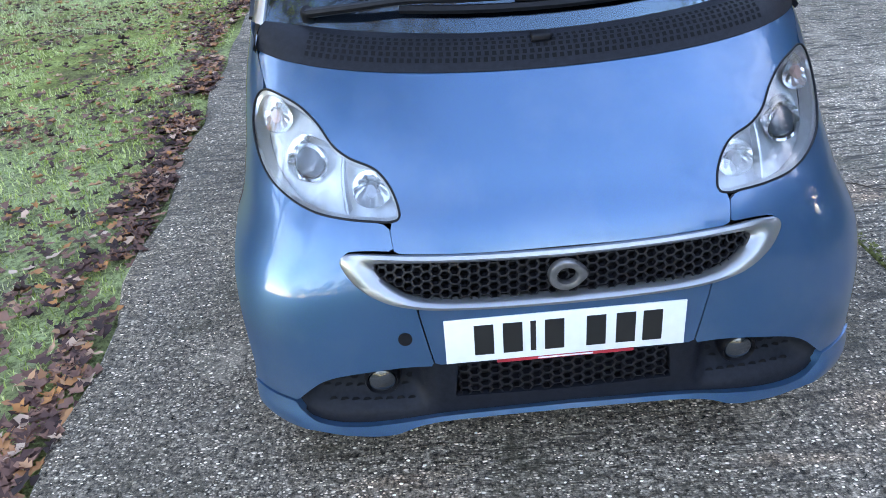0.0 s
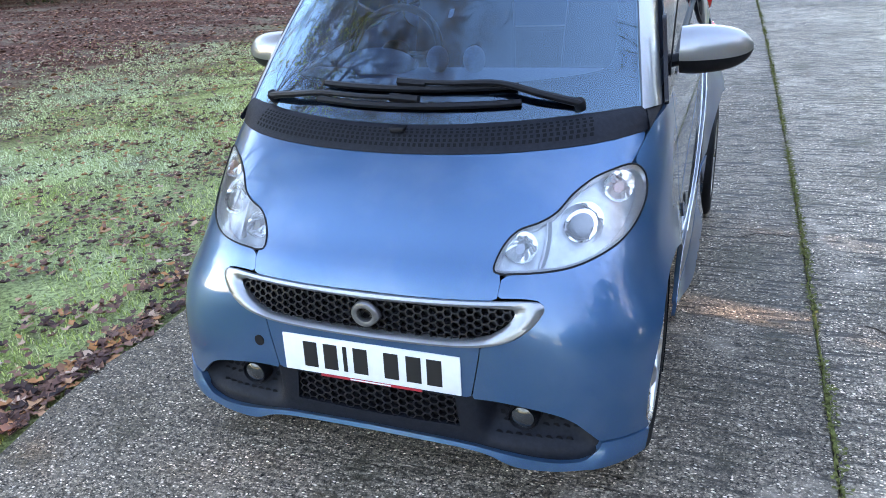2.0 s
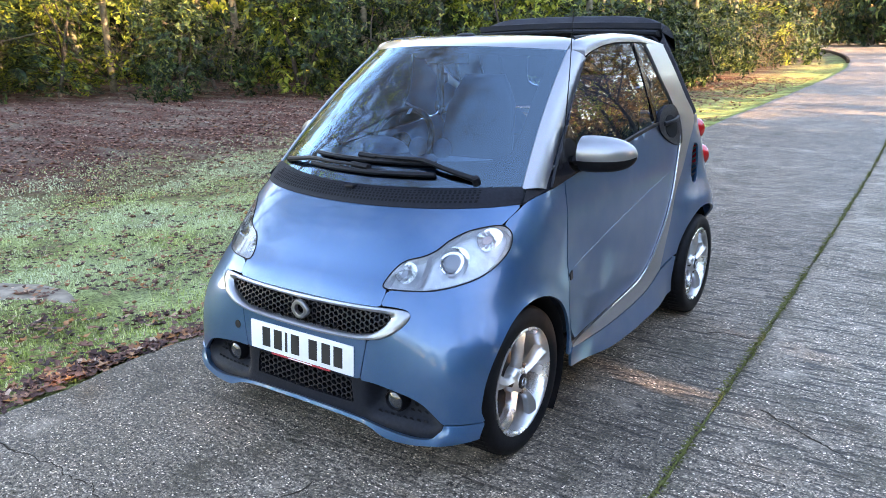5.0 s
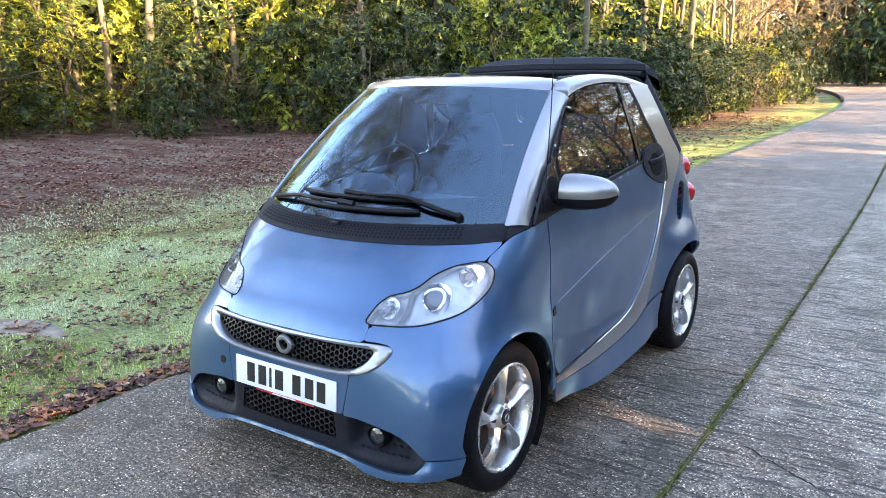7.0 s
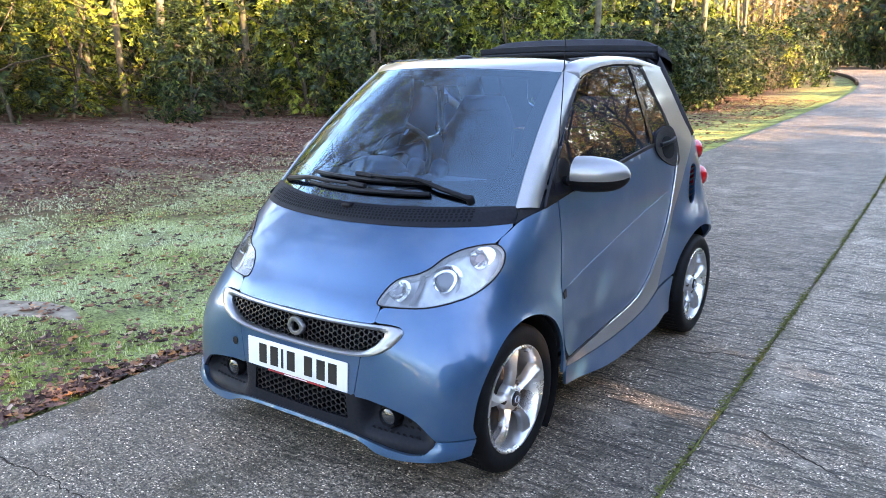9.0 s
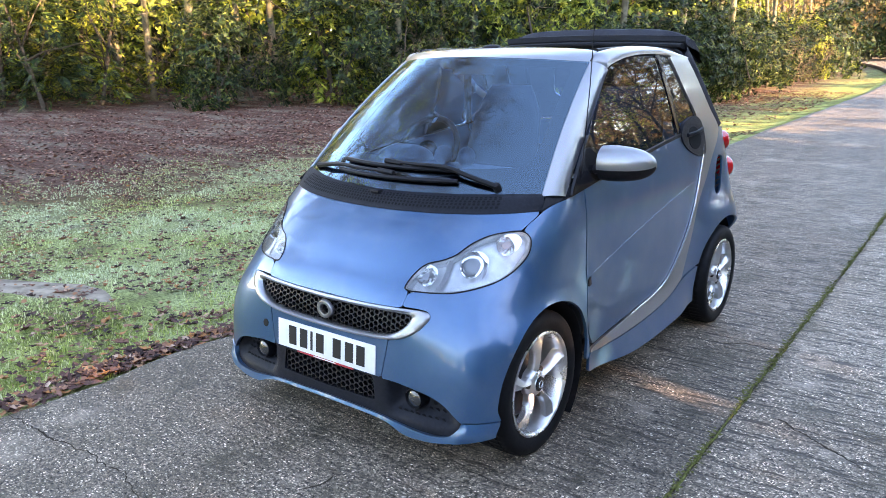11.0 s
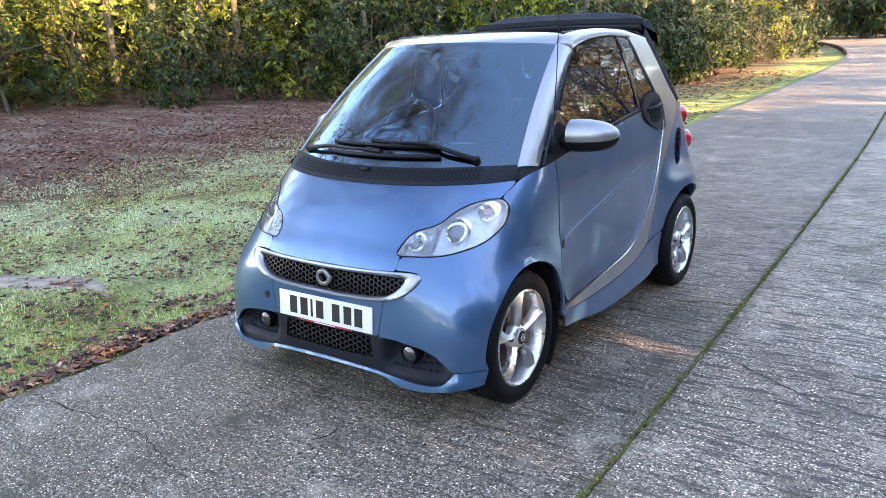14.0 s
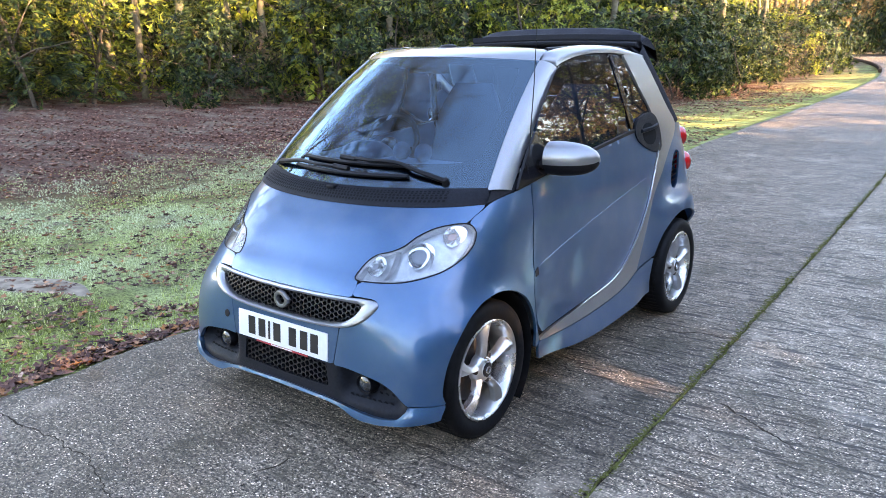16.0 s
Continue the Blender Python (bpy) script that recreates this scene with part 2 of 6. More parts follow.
def curve(z, pts):
    """A smooth value along a table."""
    xs, ys, m = pts
    z = np.clip(z, xs[0], xs[-1])
    i = np.clip(np.searchsorted(xs, z) - 1, 0, len(xs) - 2)
    h = xs[i + 1] - xs[i]
    s = (z - xs[i]) / h
    return (2 * s**3 - 3 * s**2 + 1) * ys[i] + (s**3 - 2 * s**2 + s) * h * m[i] + (3 * s**2 - 2 * s**3) * ys[i + 1] + (s**3 - s**2) * h * m[i + 1]


# The nose at the middle, the start of its rounding, the squareness of the plan, and the width, by height. The front axle is y = 0.
NOSE = knots((0.10, -0.41), (0.17, -0.442), (0.27, -0.446), (0.36, -0.442), (0.46, -0.436), (0.55, -0.430), (0.61, -0.416), (0.66, -0.392),
        (0.70, -0.358), (0.76, -0.315), (0.82, -0.265), (0.88, -0.205), (0.94, -0.13), (1.0, -0.04))
BACK = knots((0.10, 0.08), (0.6, 0.10), (0.68, 0.11), (0.76, 0.16), (0.86, 0.22), (0.94, 0.28), (1.0, 0.32))
POWER = knots((0.10, 5.2), (0.28, 5.0), (0.42, 4.7), (0.50, 4.1), (0.58, 3.4), (0.66, 2.9), (0.8, 2.7), (1.0, 2.7))
WIDE = knots((0.08, 0.690), (0.3, 0.708), (0.5, 0.712), (0.66, 0.708), (0.85, 0.692), (0.97, 0.670), (1.1, 0.648), (1.25, 0.617), (1.4, 0.580), (1.5, 0.548), (1.6, 0.50))


def side(y, z):
    ledge, haunch = 0.585 + 0.12 * y, 0.70
    front = np.exp(-(((y + 0.10) / 0.34) ** 2)) / (1 + np.exp((z - ledge) / 0.032))
    low = np.exp(-(((y + 0.25) / 0.2) ** 2)) * np.exp(-(((z - 0.22) / 0.16) ** 2))
    rear = 1 / (1 + np.exp(-(y - 1.62) / 0.085)) / (1 + np.exp((z - haunch) / 0.045))
    upper = 1 / (1 + np.exp(-(y - 1.86) / 0.055)) / (1 + np.exp((z - 1.02) / 0.06))
    tail = np.power(np.maximum(1e-6, 1 - np.clip((y - 1.93) / 0.37, 0, 1) ** 2.6), 1 / 2.6)
    return (curve(z, WIDE) + 0.058 * front + 0.010 * low + 0.075 * rear + 0.024 * upper * (1 - 0.7 * rear)) * tail


def width(y, z):
    yf, yb, n = curve(z, NOSE), curve(z, BACK), curve(z, POWER)
    k = np.clip((yb - y) / (yb - yf), 0, 1)
    return side(y, z) * np.power(np.maximum(0, 1 - k**n), 1 / n)


def body(p):
    """The skin at (s, z): s runs from the middle of the nose round the corner and back along the flank."""
    s, z = np.asarray(p, float).T
    yf = curve(z, NOSE)
    u = np.abs(s) + yf
    lo, hi = yf + 0, yf * 0 + 3.0
    for _ in range(40):
        mid = (lo + hi) / 2
        big = width(mid, z) + mid > u
        hi, lo = np.where(big, mid, hi), np.where(big, lo, mid)
    y = (lo + hi) / 2
    return np.stack([np.sign(s) * (u - y), y, z], -1)


def front(pts):
    """(s, z) of points given as (x, z) in the front view."""
    x, z = np.array(pts, float).T
    yf = curve(z, NOSE)
    lo, hi = yf + 0, yf * 0 + 1.0
    for _ in range(40):
        mid = (lo + hi) / 2
        big = width(mid, z) > np.abs(x)
        hi, lo = np.where(big, mid, hi), np.where(big, lo, mid)
    return [(float(a), float(b)) for a, b in zip(np.sign(x) * (np.abs(x) + lo - yf), z)]


def flank(pts):
    """(s, z) of points given as (y, z) in the side view."""
    return [(float(width(y, z) + y - curve(z, NOSE)), z) for y, z in pts]


def flank_skin(p):
    y, z = np.asarray(p, float).T
    return np.stack([side(y, z), y, z], -1)


def sill_skin(p):
    """The flank, running out to a skirt below the door."""
    q = flank_skin(p)
    y, z = q[:, 1], q[:, 2]
    q[:, 0] += 0.055 * np.clip((0.36 - z) / 0.19, 0, 1.2) ** 1.3 / (1 + np.exp(-(y - 0.52) / 0.06)) / (1 + np.exp((y - 1.42) / 0.05))
    return q


def both(half):
    """A closed outline from its half, given from bottom middle to top middle."""
    return list(half) + [(-x, z) for x, z in half[::-1]]


def arc(cy, cz, r, a0, a1, n=10):
    return [(cy + r * math.cos(radians(a)), cz + r * math.sin(radians(a))) for a in np.linspace(a0, a1, n)]


car = thing("car", "small metallic blue and silver convertible car parked on a drive", "car")

LAMP_LOW = [(0.377, 0.667), (0.445, 0.668), (0.513, 0.673), (0.573, 0.688), (0.617, 0.709), (0.645, 0.744), (0.655, 0.786), (0.645, 0.832)]
LAMP_TOP = [(0.612, 0.860), (0.545, 0.851), (0.496, 0.824), (0.461, 0.787), (0.426, 0.768), (0.375, 0.752), (0.344, 0.720), (0.330, 0.677)]
SMILE_LOW = [(0.0, 0.481), (0.122, 0.483), (0.242, 0.489), (0.312, 0.496), (0.380, 0.514), (0.431, 0.546), (0.460, 0.582)]
POD_TOP = [(0.285, 0.345), (0.36, 0.346), (0.479, 0.330), (0.54, 0.308), (0.585, 0.268), (0.607, 0.245)]
POD_LOW = [(0.604, 0.228), (0.578, 0.196), (0.533, 0.182), (0.46, 0.181), (0.362, 0.192), (0.26, 0.204), (0.0, 0.209)]

# bonnet
half = [(0.0, 0.6085), (0.12, 0.6085), (0.242, 0.6105), (0.3475, 0.613), (0.3475, 0.613), (0.353, 0.662), (0.353, 0.662)]
half += [(x - 0.002, z + 0.002) for x, z in LAMP_TOP[::-1]] + [(0.615, 0.866), (0.632, 0.905), (0.634, 0.918), (0.634, 0.918), (0.50, 0.921), (0.30, 0.911), (0.15, 0.903), (0.0, 0.900)]
part("bonnet", panel_mesh("bonnet", body, spline(front(both(half[:-1] + [(0.02, 0.900)])), 6), 0.022, gap=-0.0004), PAINT_BLUE, car, "metallic blue bonnet with soft sky reflections")

# bumper middle, behind the plate
half = [(0.0, 0.348), (0.15, 0.348), (0.283, 0.348), (0.283, 0.348), (0.297, 0.42), (0.310, 0.493), (0.310, 0.493), (0.242, 0.486), (0.122, 0.480), (0.02, 0.478)]
part("bumper_middle", panel_mesh("bumper_middle", body, spline(front(both(half)), 6), 0.02, gap=-0.0006), PAINT_BLUE, car)

# wings, from the bonnet seam round the corner to the door
wing = front([(0.349, 0.617), (0.349, 0.617), (0.355, 0.660), (0.355, 0.660)] + [(x + 0.0015, z - 0.002) for x, z in LAMP_LOW] + [(0.620, 0.866), (0.636, 0.905), (0.640, 0.921), (0.640, 0.921)])
wing += flank([(0.12, 0.938), (0.20, 0.950), (0.316, 0.964), (0.316, 0.964), (0.302, 0.85), (0.284, 0.70), (0.273, 0.60), (0.268, 0.50), (0.30, 0.38), (0.33, 0.30), (0.325, 0.27), (0.325, 0.27)])
wing += flank(arc(-0.010, 0.285, 0.312, -3, 176, 14)) + flank([(-0.322, 0.285), (-0.312, 0.252), (-0.312, 0.252)])
wing += front([(0.612, 0.247)] + POD_TOP[::-1] + [(0.287, 0.347), (0.287, 0.347), (0.301, 0.42), (0.314, 0.494), (0.314, 0.494)] + SMILE_LOW[4:] + [(0.462, 0.598), (0.445, 0.612), (0.40, 0.617)])
wing_outline = spline(wing, 5)
for m in (False, True):
    part("wing", panel_mesh("wing", body, wing_outline, 0.022, mirror=m, gap=-0.0002), PAINT_BLUE, car)

# lower lip
def lip_skin(p):
    """The chin, pushed out to a splitter edge at the bottom."""
    q = body(p)
    edge = np.interp(np.abs(q[:, 0]), (0, 0.26, 0.36, 0.46, 0.54, 0.58, 0.62), (0.209, 0.204, 0.192, 0.181, 0.183, 0.196, 0.236))
    push = 0.012 * np.clip((edge + 0.004 - q[:, 2]) / 0.03, 0, 1.2)
    q[:, 1] -= push * np.clip((-0.22 - q[:, 1]) / 0.1, 0, 1)
    return q


half = front([(0.0, 0.197), (0.25, 0.193), (0.33, 0.182), (0.40, 0.158), (0.50, 0.156), (0.60, 0.172)]) + flank([(-0.32, 0.196), (-0.32, 0.196), (-0.314, 0.249), (-0.314, 0.249)]) + front([(0.609, 0.243), (0.609, 0.243)] + POD_LOW)
half = [(s, z) for s, z in half]
part("lower_lip", panel_mesh("lower_lip", lip_skin, spline(both(half), 5), 0.014, out=0.004, thick=0.03), PAINT_BLUE, car)


def pod_skin(p):
    """The grey trim: hollow where the fog lamps sit."""
    q = body(p)
    pod = 1 / (1 + np.exp(-(np.abs(q[:, 0]) - 0.315) / 0.008)) / (1 + np.exp((np.abs(q[:, 0]) - 0.575 + 0.5 * np.maximum(0, q[:, 2] - 0.25)) / 0.012))
    dip = 0.012 + 0.055 * pod * np.exp(-(((q[:, 2] - 0.285) / 0.062) ** 4))
    q[:, 1] += dip
    return q


half = [(0.0, 0.206), (0.26, 0.203)] + POD_LOW[:-2][::-1] + POD_TOP[::-1] + [(0.0, 0.352)]
half = [(x * 1.004, z + (0.004 if z > 0.28 else -0.006)) for x, z in half]
low_hole = spline(front([(-0.235, 0.333), (-0.235, 0.333), (-0.245, 0.245), (-0.245, 0.245), (0.0, 0.240), (0.245, 0.245), (0.245, 0.245), (0.235, 0.333), (0.235, 0.333)]), 6)
part("front_trim", panel_mesh("front_trim", pod_skin, spline(front(both(half)), 6), 0.016, holes=(low_hole,), thick=0.02), TRIM, car, "grey textured plastic lower bumper trim")


def honeycomb(name, loop, skin, r=0.0125, squash=0.86, back=0.0, deep=0.014, wall=0.80, plane=None):
    """Six-sided cells on the skin within a loop of (s, z), walls with depth."""
    lo, hi = loop.min(0), loop.max(0)
    dx, dz = r * 1.5, r * math.sqrt(3) * squash
    cells = np.array([(lo[0] + i * dx, lo[1] + (k + (i % 2) / 2) * dz) for i in range(int((hi[0] - lo[0]) / dx) + 2) for k in range(int((hi[1] - lo[1]) / dz) + 2)])
    cells = cells[inside(cells, loop)]
    ring = np.array([(math.cos(radians(60 * k)), squash * math.sin(radians(60 * k))) for k in range(6)])
    a = body((cells[:, None] + r * ring).reshape(-1, 2)).reshape(-1, 6, 3) + (0, back, 0)
    b = body((cells[:, None] + r * wall * ring).reshape(-1, 2)).reshape(-1, 6, 3) + (0, back, 0)
    verts = np.concatenate([a, b, b + (0, deep, 0)], 1).reshape(-1, 3)
    faces = []
    for at in range(0, len(verts), 18):
        for k in range(6):
            j = (k + 1) % 6
            faces += [(at + k, at + j, at + 6 + j, at + 6 + k), (at + 6 + k, at + 6 + j, at + 12 + j, at + 12 + k)]
    return mesh_of(name, verts, faces, False)


part("lower_grille", honeycomb("lower_grille", low_hole, body, r=0.0155, back=0.016), GRILLE, car, "black honeycomb lower intake grille")

# smile-shaped upper grille: frame, mesh, badge
half_out = SMILE_LOW + [(0.462, 0.598), (0.444, 0.609), (0.40, 0.612), (0.344, 0.611), (0.242, 0.609), (0.122, 0.607), (0.03, 0.606)]
half_in = [(0.0, 0.498), (0.122, 0.499), (0.242, 0.504), (0.312, 0.515), (0.350, 0.533), (0.378, 0.556), (0.395, 0.580), (0.392, 0.589), (0.38, 0.592), (0.333, 0.593), (0.242, 0.591), (0.122, 0.588), (0.03, 0.586)]
s_out, s_in = np.array(front(both(half_out))), np.array(front(both(half_in)))
s_out, s_in = even(spline(s_out, 10), count=220), even(spline(s_in, 10), count=220)
k = np.argmin(np.linalg.norm(s_in - s_out[0], axis=1))
s_in = np.roll(s_in, -k, 0)
rows = []
for t, lift in ((0, -0.006), (0.0, 0.004), (0.12, 0.009), (0.5, 0.010), (0.85, 0.005), (1.0, -0.004), (1.0, -0.022)):
    q = s_out * (1 - t) + s_in * t
    rows.append(body(q) + lift * normals_at(body, q))
frame_mesh = loft("grille_frame", rows, closed=True)
grille = part("grille", frame_mesh, PAINT_SILVER, car, "silver smile-shaped grille surround")
part("grille_mesh", honeycomb("grille_mesh", spline(s_in[::4], 2), body, r=0.0138, back=0.012), GRILLE, grille, "black honeycomb grille mesh")

ring_in, ring_out = [], []
for i in range(48):
    a = 2 * math.pi * i / 48
    ro = 0.037 + 0.010 * max(0.0, math.cos(a)) ** 6
    ring_out.append((ro * math.cos(a), 0.036 * math.sin(a)))
    ring_in.append((0.020 * math.cos(a) + 0.002, 0.018 * math.sin(a)))
rows = []
for t, d in ((0, 0.012), (0.0, 0.002), (0.12, -0.003), (0.5, -0.005), (0.88, -0.003), (1.0, 0.002), (1.0, 0.012)):
    rows.append([(a * (1 - t) + c * t, -0.437 + d, 0.549 + b * (1 - t) + e * t) for (a, b), (c, e) in zip(ring_out, ring_in)])
part("badge_ring", loft("badge_ring", rows, closed=True, flip=False), BRUSHED, grille, "brushed metal ring badge")

# dark sheet standing for the shade behind the grilles and in the panel gaps
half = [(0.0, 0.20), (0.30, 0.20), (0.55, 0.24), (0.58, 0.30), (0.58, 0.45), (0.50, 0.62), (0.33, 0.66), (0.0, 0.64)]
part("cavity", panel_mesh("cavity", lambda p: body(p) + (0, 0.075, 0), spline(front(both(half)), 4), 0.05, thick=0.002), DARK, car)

# tow-eye cap
cap_c = np.array(front([(-0.344, 0.421)]))[0]
part("tow_cap", panel_mesh("tow_cap", body, cap_c + 0.016 * np.array([(math.cos(a), math.sin(a)) for a in np.arange(20) * math.pi / 10]), 0.006, out=0.002, thick=0.004), BLACK, car, "small round dark tow-eye cover")

# number plate with bars for its characters
plate = part("number_plate", smoothed(slab_bm(-0.26, -0.4475, 0.3485, 0.26, -0.4435, 0.4595, 0.0015)), WHITE, car, "white front number plate with bold black marks")
plate.matrix_basis = Matrix.Translation((0, -0.441, 0.35)) @ pose(0, 0, 0, -3.5) @ Matrix.Translation((0, 0.441, -0.35))
for x in (-0.176, -0.114, -0.070, -0.024, 0.066, 0.130, 0.188):
    wide = 0.012 if abs(x + 0.070) < 0.01 else 0.042
    part("plate_bar", slab_bm(x - wide / 2, -0.4483, 0.366, x + wide / 2, -0.4475, 0.442), INK, plate)
part("plate_strip", slab_bm(-0.15, -0.447, 0.3405, 0.15, -0.444, 0.348), RED, plate, "thin red strip below the plate")
part("plate_strip_text", slab_bm(-0.06, -0.4476, 0.3425, 0.06, -0.447, 0.3460), WHITE, plate)


# ---- headlamps ----
def lamp_bowl(cx, cz, r, deep, at_y, squash=1.0):
    """A reflector bowl facing ahead."""
    prof = [(r, 0.0), (r * 0.97, 0.01), (r * 0.8, deep * 0.6), (r * 0.5, deep * 0.9), (0.001, deep)]
    rows = lathe(prof, "y", 44)
    for i, row in enumerate(rows):
        flute = 1.0 if i % 4 < 2 else 0.93
        rows[i] = [(x * flute, y, z * flute) if k in (2, 3) else (x, y, z) for k, (x, y, z) in enumerate(row)]
    return [[(cx + x, at_y + y, cz + z * squash) for x, y, z in row] for row in rows]


def depth_at(x, z):
    return float(body(np.array(front([(x, z)])))[0, 1])


lamp_outline = spline(front([(0.352, 0.667)] + LAMP_LOW + LAMP_TOP), 6)
for m in (False, True):
    lamp = part("headlight", panel_mesh("headlight", lambda p: body(p) - 0.038 * normals_at(body, p), inset(lamp_outline, 0.004), 0.014, thick=0.002, mirror=m), BOWL, car, "clear headlamp with silver reflector and projector")
    cover = part("lens_cover", panel_mesh("lens_cover", body, lamp_outline, 0.014, out=-0.001, thick=0.003, mirror=m, gap=0.002), LENS, lamp, "clear polycarbonate cover")
    cover.visible_shadow = False
    rim_o, rim_i = even(inset(lamp_outline, 0.0), count=120), even(inset(lamp_outline, 0.008), count=120)
    rim_i = np.roll(rim_i, -int(np.argmin(np.linalg.norm(rim_i - rim_o[0], axis=1))), 0)
    if area(rim_o) < 0:
        rim_o = rim_o[::-1]
        rim_i = np.roll(even(inset(lamp_outline, 0.008), count=120), 0, 0)
        rim_i = np.roll(rim_i, -int(np.argmin(np.linalg.norm(rim_i - rim_o[0], axis=1))), 0)
    rows = [body(rim_o) - 0.0015 * normals_at(body, rim_o), body(rim_i) - 0.008 * normals_at(body, rim_i), body(rim_i) - 0.036 * normals_at(body, rim_i)]
    bez = loft("bezel", rows, closed=True)
    part("bezel", mirrored(bez) if m else bez, SATIN, lamp)
    sx = -1 if m else 1

    def put(name, rows, mat, parent, label=""):
        rows = np.array([[tuple(q) for q in row] for row in rows])
        flat = rows.reshape(-1, 3)
        skin = body(np.array(front([(x, z) for x, _, z in flat])))[:, 1]
        flat[:, 1] = np.maximum(flat[:, 1], skin + 0.007)
        me = loft(name, rows, flip=False)
        return part(name, mirrored(me) if m else me, mat, parent, label)

    put("low_beam_bowl", lamp_bowl(0.515, 0.745, 0.054, 0.035, -0.207), MIRROR, lamp)
    ringr = [[(0.515 + x, -0.228 + y, 0.745 + z) for x, y, z in row] for row in lathe([(0.040, 0.02), (0.040, -0.004), (0.036, -0.008), (0.032, -0.004), (0.032, 0.02)], "y", 32)]
    put("projector_ring", ringr, CHROME, lamp, "bright ring round the projector")
    ball = [[(0.515 + x, -0.222 + y, 0.745 + z) for x, y, z in row] for row in lathe([(0.0318, 0.006), (0.029, -0.006), (0.020, -0.013), (0.010, -0.016), (0.0005, -0.017)], "y", 28)]
    put("projector", ball, PROJECTOR, lamp, "smoked round projector lens")
    put("high_beam_bowl", lamp_bowl(0.385, 0.712, 0.040, 0.040, -0.314, 0.9), MIRROR, lamp)
    put("indicator_bowl", lamp_bowl(0.590, 0.815, 0.037, 0.032, -0.120), MIRROR, lamp)
    bulb = [[(0.590 + x, -0.110 + y, 0.815 + z) for x, y, z in row] for row in lathe([(0.013, 0.01), (0.013, -0.012), (0.009, -0.02), (0.0005, -0.022)], "y", 16)]
    put("indicator_bulb", bulb, AMBER, lamp, "orange indicator bulb")
    cap = [[(0.385 + x, -0.312 + y, 0.712 + z) for x, y, z in row] for row in lathe([(0.011, 0.03), (0.011, -0.004), (0.007, -0.009), (0.0005, -0.010)], "y", 18)]
    put("bulb_shield", cap, BRUSHED, lamp, "dull shield before the main beam bulb")
    seal_path = body(even(lamp_outline, count=160)) + 0.0005 * normals_at(body, even(lamp_outline, count=160))
    seal = tube("seal", np.vstack([seal_path, seal_path[:1]]), 0.0026, 6)
    part("seal", mirrored(seal) if m else seal, BLACK, lamp, "thin black seal round the lamp")
    fin = []
    for t in np.linspace(0, 1, 9):
        x, z = 0.438 + 0.006 * math.sin(3 * t), 0.672 + 0.094 * t
        y = depth_at(x, z)
        fin.append([(x - 0.005 - 0.004 * (1 - t), y + 0.03, z), (x - 0.002, y + 0.008, z), (x + 0.002, y + 0.008, z), (x + 0.005 + 0.004 * (1 - t), y + 0.03, z)])
    put("divider", fin, SATIN, lamp)

# fog lamps
for sx in (1, -1):
    fog = part("fog_lamp", loft("fog_lamp", [[(sx * 0.408 + x, -0.400 + y, 0.283 + z) for x, y, z in row] for row in lathe([(0.042, 0.03), (0.040, -0.004), (0.036, -0.010), (0.033, -0.004), (0.032, 0.01)], "y", 28)]), BLACK, car)
    part("fog_lens", loft("fog_lens", [[(sx * 0.408 + x, -0.402 + y, 0.283 + z) for x, y, z in row] for row in lathe([(0.033, 0.004), (0.030, -0.004), (0.018, -0.010), (0.0005, -0.012)], "y", 24)]), FOG, fog, "small round fog lamp glass")
    # flat dark hexagons on the trim stand for the shaded holes
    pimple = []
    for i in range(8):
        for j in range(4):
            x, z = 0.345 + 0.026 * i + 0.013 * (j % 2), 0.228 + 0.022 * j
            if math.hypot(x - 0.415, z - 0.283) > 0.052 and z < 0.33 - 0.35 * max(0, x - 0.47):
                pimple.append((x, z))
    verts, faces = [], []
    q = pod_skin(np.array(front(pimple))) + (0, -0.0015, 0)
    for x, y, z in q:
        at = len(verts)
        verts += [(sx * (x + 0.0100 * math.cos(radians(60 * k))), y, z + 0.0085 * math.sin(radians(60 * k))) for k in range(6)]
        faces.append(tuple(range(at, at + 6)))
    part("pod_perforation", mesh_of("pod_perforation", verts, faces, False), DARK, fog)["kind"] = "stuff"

# ---- flanks ----
DOOR_REAR = [(0.36, 0.318), (0.74, 0.348), (1.0, 0.373), (1.12, 0.402), (1.22, 0.452), (1.30, 0.520), (1.37, 0.59), (1.475, 0.72), (1.575, 0.86), (1.655, 0.96), (1.685, 1.02)]
SILL_LOW = [(0.335, 0.290), (0.45, 0.280), (0.82, 0.282), (1.10, 0.298), (1.25, 0.322), (1.36, 0.357)]
door_line = [(0.320, 0.968), (0.320, 0.968), (0.306, 0.85), (0.288, 0.70), (0.277, 0.60), (0.272, 0.50), (0.304, 0.385), (0.36, 0.320), (0.36, 0.320)] + DOOR_REAR[1:]
door_line += [(1.66, 1.08), (1.60, 1.10), (1.60, 1.10), (1.40, 1.088), (0.96, 1.045), (0.50, 0.992)]
tridion = [(y + 0.006, z - 0.004) for y, z in DOOR_REAR[1:]] + [(1.67, 1.10), (1.61, 1.20), (1.50, 1.325), (1.395, 1.470), (1.395, 1.470), (1.50, 1.476), (1.63, 1.470), (1.63, 1.470),
            (1.72, 1.36), (1.85, 1.20), (1.94, 1.10), (1.90, 1.03), (1.855, 0.99), (1.70, 0.855), (1.53, 0.715), (1.435, 0.53), (1.362, 0.357), (1.362, 0.357)] + SILL_LOW[::-1][1:] + [(0.345, 0.305)]
